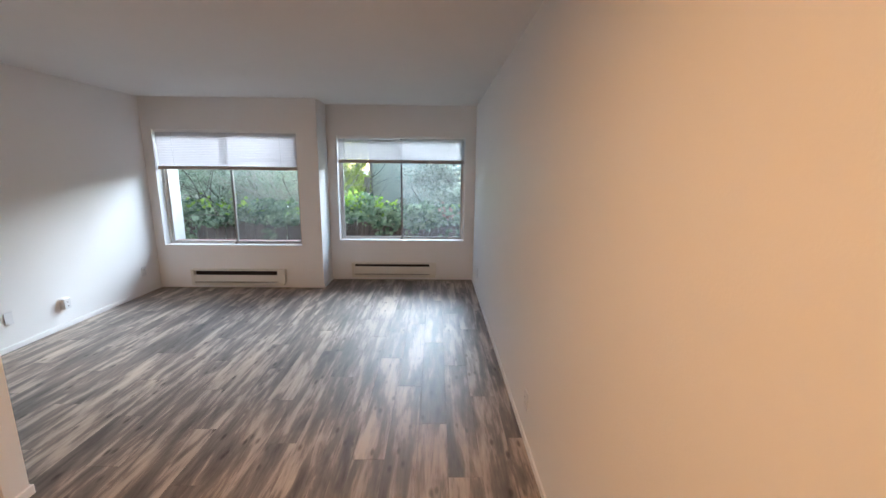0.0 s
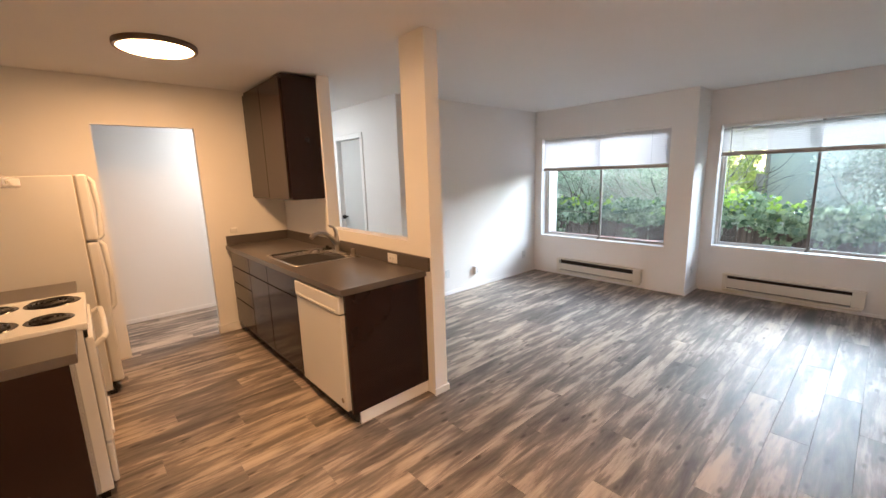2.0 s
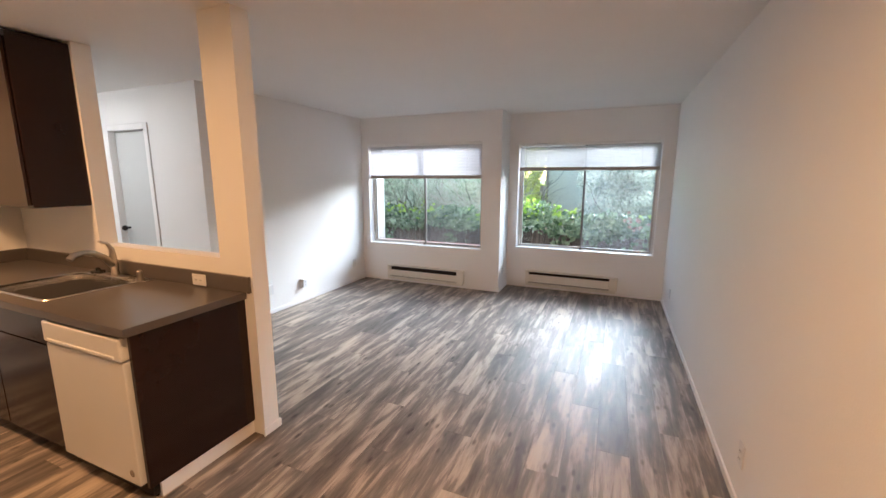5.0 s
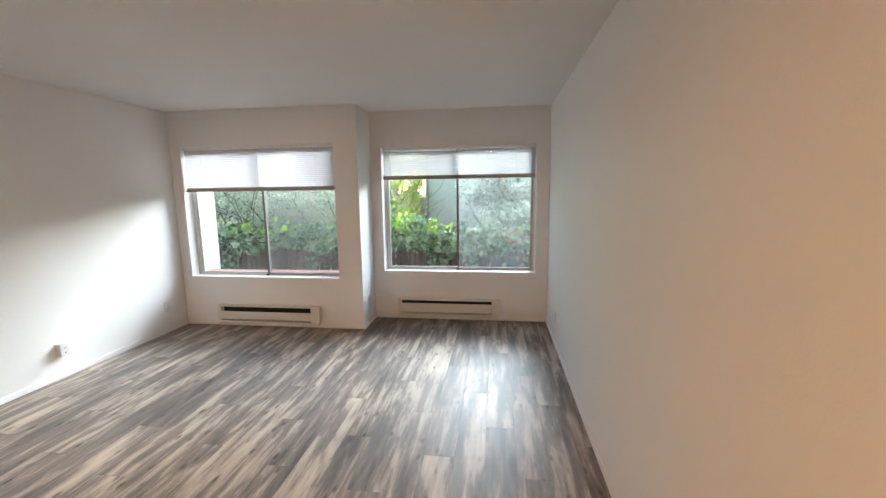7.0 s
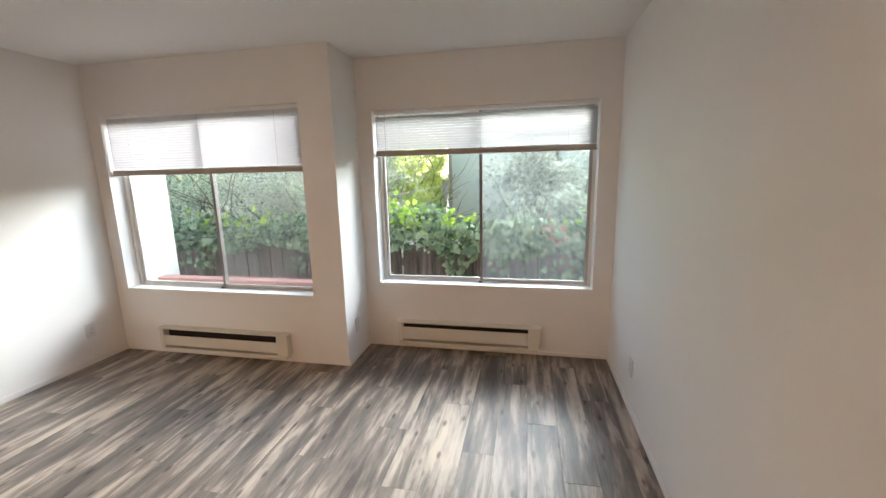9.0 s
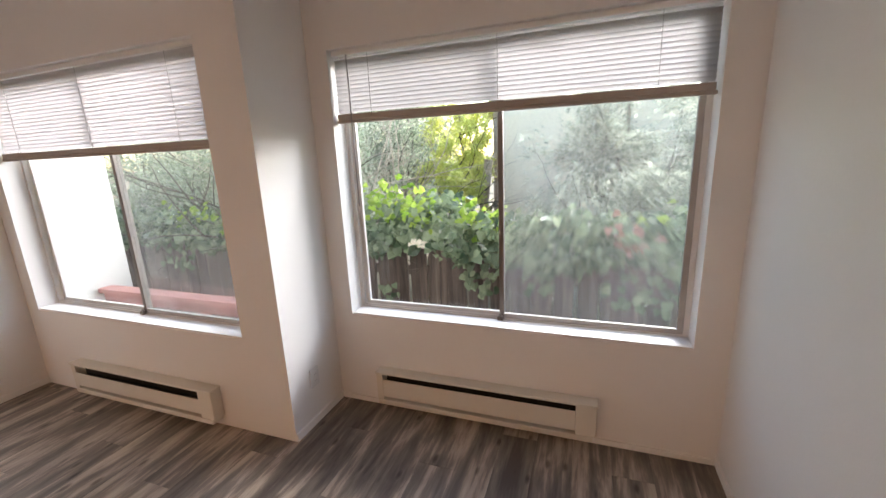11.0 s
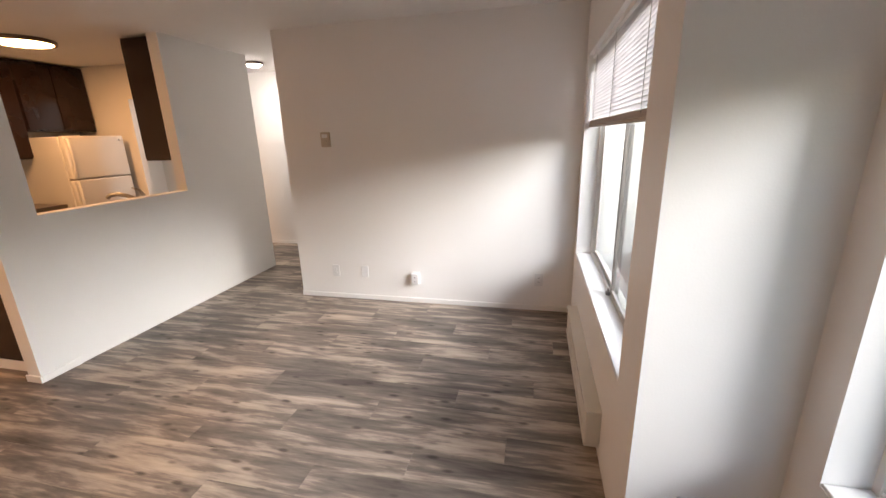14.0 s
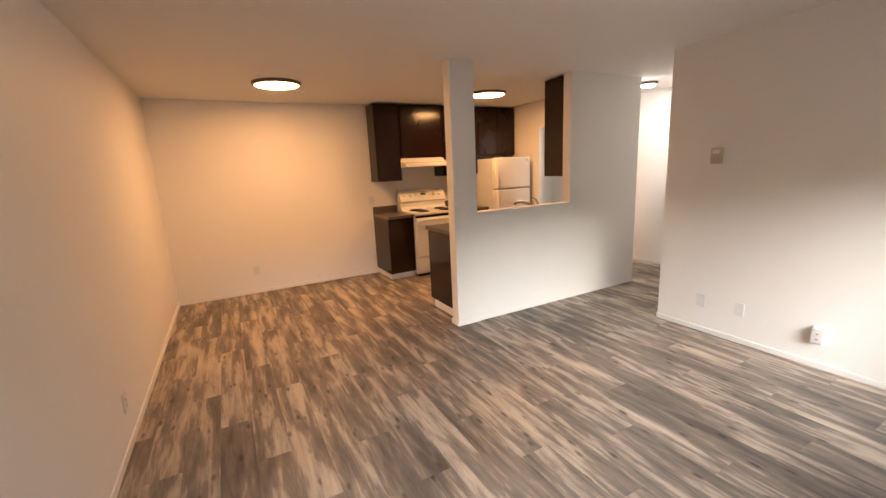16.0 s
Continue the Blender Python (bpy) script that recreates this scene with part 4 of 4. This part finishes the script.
R = random.Random(7)


def rand_dir(zlow=-1.0):
    while True:
        v = Vector((R.uniform(-1, 1), R.uniform(-1, 1), R.uniform(zlow, 1)))
        if 0.1 < v.length < 1:
            return v.normalized()


def ivy_top(x):
    bare = max(0.0, 1 - abs(x + 2.15) / 0.45)
    return 0.98 + 0.10 * noise.noise((x * 1.3, 3, 0)) + 0.10 * noise.noise((x * 4.0, 8, 0)) + (0.10 if -1.75 < x < -0.9 else 0.0) - 0.13 * bare


def ivy_low(x):
    bare = max(0.0, 1 - abs(x + 2.15) / 0.45)
    return 0.66 + 0.13 * noise.noise((x * 1.8, 13, 0)) + 0.07 * noise.noise((x * 6.0, 21, 0)) + 0.08 * bare - 0.05 * max(0.0, min(1.0, x + 1.2))


def ivy_spot(x0, x1):
    x = R.uniform(x0, x1)
    lo, hi = ivy_low(x), ivy_top(x)
    u = R.random() ** 0.8
    z = lo + (hi - lo) * u + (0.06 * R.random() ** 3)
    bulge = 0.24 * math.sin(math.pi * min(1, u * 0.8 + 0.15))
    y = FY0 - 0.02 - bulge * R.random() ** 0.7 + (0.45 * R.random() if z > 0.76 else 0)
    nrm = Vector((R.gauss(0, 0.7), -0.7 + R.gauss(0, 0.5), 0.7 + R.gauss(0, 0.5)))
    grow = Vector((R.gauss(0, 0.6), -0.35, -0.6 + R.gauss(0, 0.4)))
    return (x, y, z), grow, nrm, R.choice((0.035, 0.045, 0.055, 0.06, 0.075, 0.10)) * R.uniform(0.85, 1.15)


ivy = thing("ivy", (-1.5, FY0 - 0.1, 0.6), "green ivy spilling over the fence top", "ivy")
leaves("foliage", [ivy_spot(-8, 5) for _ in range(8500)], HEART, HEART_F, IVY, ivy)
hang = []
for cx, zt, zb, wd, cnt in ((-1.62, 0.42, 0.14, 0.06, 12), (-0.80, 0.62, 0.34, 0.08, 26), (-0.35, 0.6, 0.42, 0.08, 12), (0.3, 0.62, 0.36, 0.10, 24), (0.62, 0.6, 0.3, 0.08, 14), (-2.75, 0.6, 0.4, 0.06, 10), (-4.2, 0.65, 0.4, 0.1, 24)):
    for _ in range(cnt):
        z = R.uniform(zb, zt)
        hang.append(((cx + R.gauss(0, wd), FY0 - 0.03 - 0.08 * R.random(), z), (R.gauss(0, 0.4), -0.2, -0.9), (R.gauss(0, 0.4), -1, 0.4), R.uniform(0.05, 0.085)))
leaves("hanging_foliage", hang, HEART, HEART_F, IVY, ivy)
limes = []
for cx, cz, wd, cnt in ((-1.62, 1.12, 0.10, 70), (-1.25, 1.02, 0.16, 80), (-0.80, 0.98, 0.14, 40), (-2.3, 0.86, 0.12, 14), (-3.9, 1.02, 0.2, 30), (-3.2, 1.0, 0.2, 24), (0.9, 1.0, 0.25, 30)):
    for _ in range(cnt):
        limes.append(((cx + R.gauss(0, wd), FY0 - 0.05 + R.gauss(0, 0.1), cz + R.gauss(0, 0.08)), rand_dir(-0.4), (R.gauss(0, 0.5), -0.7, 0.7), R.uniform(0.04, 0.08)))
leaves("young_foliage", limes, HEART, HEART_F, LIME, ivy, "yellow-green young leaves")
reds = []
for _ in range(14):
    reds.append(((0.24 + R.gauss(0, 0.10), FY0 - 0.24 + R.gauss(0, 0.04), 0.90 + R.gauss(0, 0.07)), rand_dir(-0.8), (R.gauss(0, 0.5), -0.8, 0.5), R.uniform(0.04, 0.08)))
leaves("withered_foliage", reds, HEART, HEART_F, WITHERED, ivy, "reddish withered leaves")
# nearest leaves, one by one
lm = None
for _ in range(220):
    p, g_, nrm, size = ivy_spot(-2.0, 0.6)
    p = (p[0], min(p[1], FY0 - 0.10) - 0.04, p[2])
    if lm is None:
        lm = bpy.data.meshes.new("leaf")
        lm.from_pydata(HEART, [], HEART_F)
        lm.materials.append(IVY)
    d = g_.normalized()
    side = d.cross(nrm).normalized()
    n3 = side.cross(d)
    ob = new("leaf", lm)
    ob.parent = ivy
    rot = Matrix((side, d, n3)).transposed().to_4x4()
    ob.matrix_basis = Matrix.Translation(Vector(p) - Vector(ivy.location)) @ rot @ Matrix.Scale(R.choice((0.045, 0.055, 0.065, 0.09)), 4)
for k in range(26):
    x = R.uniform(-4.5, 1.5)
    z = R.uniform(0.55, 1.0)
    pts = [(x, FY0 - 0.1, z)]
    for _ in range(5):
        q = Vector(pts[-1]) + Vector((R.uniform(-0.12, 0.16), R.uniform(-0.05, 0.04), R.uniform(-0.12, 0.10)))
        pts.append(tuple(q))
    part("vine", tube(bmesh.new(), pts, [0.005, 0.0045, 0.004, 0.0035, 0.003, 0.002], 5), BARK, ivy)


def limb(bm, p, d, length, r, depth, tips, seg=6):
    pts, rad = [p], [r]
    q = Vector(p)
    d = Vector(d).normalized()
    for k in range(4):
        d = (d + 0.28 * rand_dir()).normalized()
        q = q + d * length / 4
        pts.append(tuple(q))
        rad.append(r * (1 - 0.14 * (k + 1)))
    tube(bm, pts, rad, seg)
    tips.append((q, d))
    if depth:
        for k in range(R.choice((2, 3, 3))):
            at = Vector(pts[R.choice((2, 3, 4))])
            nd = (d + 0.95 * rand_dir(-0.3)).normalized()
            limb(bm, tuple(at), nd, length * R.uniform(0.55, 0.8), rad[3] * 0.7, depth - 1, tips, 5)


def shrub(x, y, height, spread, count, size, mat, label, name="shrub", trunk=0.05):
    """A bush or small tree: tapered limbs and leaves in uneven clumps about their tips."""
    t = thing(name, (x, y, YARD), label, "tree" if name == "tree" else "shrub", "trees and shrubs")
    bm, tips = bmesh.new(), []
    for k in range(4):
        limb(bm, (x + R.uniform(-0.1, 0.1), y + R.uniform(-0.1, 0.1), YARD), (R.gauss(0, 0.25) * spread, R.gauss(0, 0.3), 1), height * 0.5, trunk, 2, tips)
    part("trunk", bm, BARK, t)
    sp = []
    for _ in range(count):
        c, d = R.choice(tips)
        p = c - d * R.random() * 0.3 + Vector((R.gauss(0, 0.11) * spread, R.gauss(0, 0.11) * spread, R.gauss(0, 0.09) * spread))
        if abs(p.x - x) > (0.85 if x < -1.5 else 1.6) * spread or p.y < FY0 + 0.25:
            continue
        if p.z < YARD + 0.1:
            p.z = YARD + 0.1 + R.random()
        sp.append((p, rand_dir(-0.8), rand_dir(-0.2) + Vector((0, -0.4, 0.5)), size * R.uniform(0.6, 1.3)))
    leaves("crown", sp, SLIM, SLIM_F, mat, t)
    return t


DENSE, PALE, BRIGHT = "dense dark green shrub behind the fence", "grey-green leafy shrub behind the fence", "bright yellow-green shrub behind the fence"
for row in ((-7.8, 9.0, 3.6, 1.6, 6000, 0.08, SHRUB, DENSE), (-6.3, 8.6, 3.4, 1.5, 8000, 0.07, SHRUB, DENSE), (-5.1, 8.2, 3.2, 1.5, 9500, 0.06, SHRUB_PALE, PALE),
            (-4.1, 8.4, 3.4, 1.5, 10000, 0.055, SHRUB, DENSE), (-3.75, 8.0, 3.0, 1.2, 13000, 0.05, SHRUB_PALE, PALE), (-3.9, 9.2, 3.4, 1.1, 9000, 0.055, SHRUB_PALE, PALE), (-3.1, 7.7, 2.5, 0.8, 9000, 0.042, SHRUB_PALE, PALE), (-2.6, 8.1, 3.0, 0.75, 9000, 0.045, SHRUB, DENSE),
            (-4.0, 11.6, 3.6, 1.0, 6000, 0.08, SHRUB_PALE, PALE), (-2.75, 12.8, 4.2, 0.85, 8000, 0.10, YELLOW, BRIGHT), (-4.7, 10.9, 3.9, 1.3, 7000, 0.08, SHRUB_PALE, PALE), (-2.6, 11.4, 3.2, 0.75, 8000, 0.08, YELLOW, BRIGHT), (-4.6, 12.4, 4.1, 1.5, 6000, 0.10, SHRUB, DENSE), (-1.9, 9.4, 1.5, 0.8, 2600, 0.06, SHRUB_PALE, PALE),
            (-0.5, 8.1, 1.95, 0.8, 4500, 0.05, SHRUB_PALE, PALE), (0.5, 8.2, 2.4, 0.9, 8000, 0.055, SHRUB_PALE, PALE), (1.8, 8.9, 3.2, 1.1, 13000, 0.06, SHRUB_PALE, PALE), (3.1, 8.6, 2.1, 1.2, 3800, 0.09, SHRUB, DENSE)):
    shrub(*row)
for x, y, hh in ((-9.5, 13.0, 4.8), (-6.8, 12.5, 4.8), (-5.2, 13.4, 5.0), (-5.6, 16.5, 5.2), (5.2, 10.8, 4.2), (0.95, 10.4, 4.1)):
    shrub(x, y, hh, 2.1 if abs(x) > 1 else 1.1, 8000 if abs(x) > 1 else 13000, 0.12 if abs(x) > 1 else 0.08, SHRUB if x < 0 else SHRUB_PALE, "tall leafy tree beyond the fence", "tree", 0.10)

dry = thing("dry_branches", (-2.2, 7.6, YARD), "tangle of bare pale twigs behind ivy", "branches")
for k in range(75):
    bm, tips = bmesh.new(), []
    x = R.uniform(-3.3, -1.75)
    limb(bm, (x, 7.15 + R.uniform(0, 0.6), 0.5 + R.uniform(0, 0.8)), (R.uniform(-1.0, 0.8), R.uniform(-0.2, 0.2), R.uniform(0.0, 0.8)), R.uniform(0.5, 1.2), R.uniform(0.005, 0.011), 2, tips, 5)
    part("branch", bm, TWIG, dry)


# ---- floor planks ----
PW, PL = 0.178, 1.22
me = None
k = 0
x = HALL_W - 0.05
rows = []
while x < EAST:
    y = SOUTH - PL * ((k * 0.37) % 1.0)
    while y < N2:
        x1, y1 = min(x + PW, EAST), min(y + PL, N2)
        x0, y0 = max(x, HALL_W), max(y, SOUTH)
        far_west = x1 < WEST - 0.02 and y0 > HALL_N
        if y1 - y0 > 0.02 and not far_west:
            if x < COL - 0.02:
                y1 = min(y1, N1 if x1 > WEST else HALL_N)
            if y1 - y0 > 0.02:
                rows.append((x0, x1, y0, y1))
        y += PL
    x += PW
    k += 1
meshes = {}
for x0, x1, y0, y1 in rows:
    key = (round(x1 - x0, 3), round(y1 - y0, 3))
    if key not in meshes:
        bm = bmesh.new()
        w, l_ = key
        c, g = 0.0005, 0.0003
        lo = [bm.verts.new(v) for v in ((g, g, -0.006), (w - g, g, -0.006), (w - g, l_ - g, -0.006), (g, l_ - g, -0.006))]
        mi = [bm.verts.new((v.co.x, v.co.y, -0.0008)) for v in lo]
        hi = [bm.verts.new(v) for v in ((g + c, g + c, 0), (w - g - c, g + c, 0), (w - g - c, l_ - g - c, 0), (g + c, l_ - g - c, 0))]
        for p, q in ((lo, mi), (mi, hi)):
            for j in range(4):
                bm.faces.new((p[j], p[(j + 1) % 4], q[(j + 1) % 4], q[j]))
        bm.faces.new(hi)
        meshes[key] = mesh_of("plank", bm, PLANK)
    ob = new("plank", meshes[key])
    ob.parent = floor
    ob.location = (x0, y0, 0)
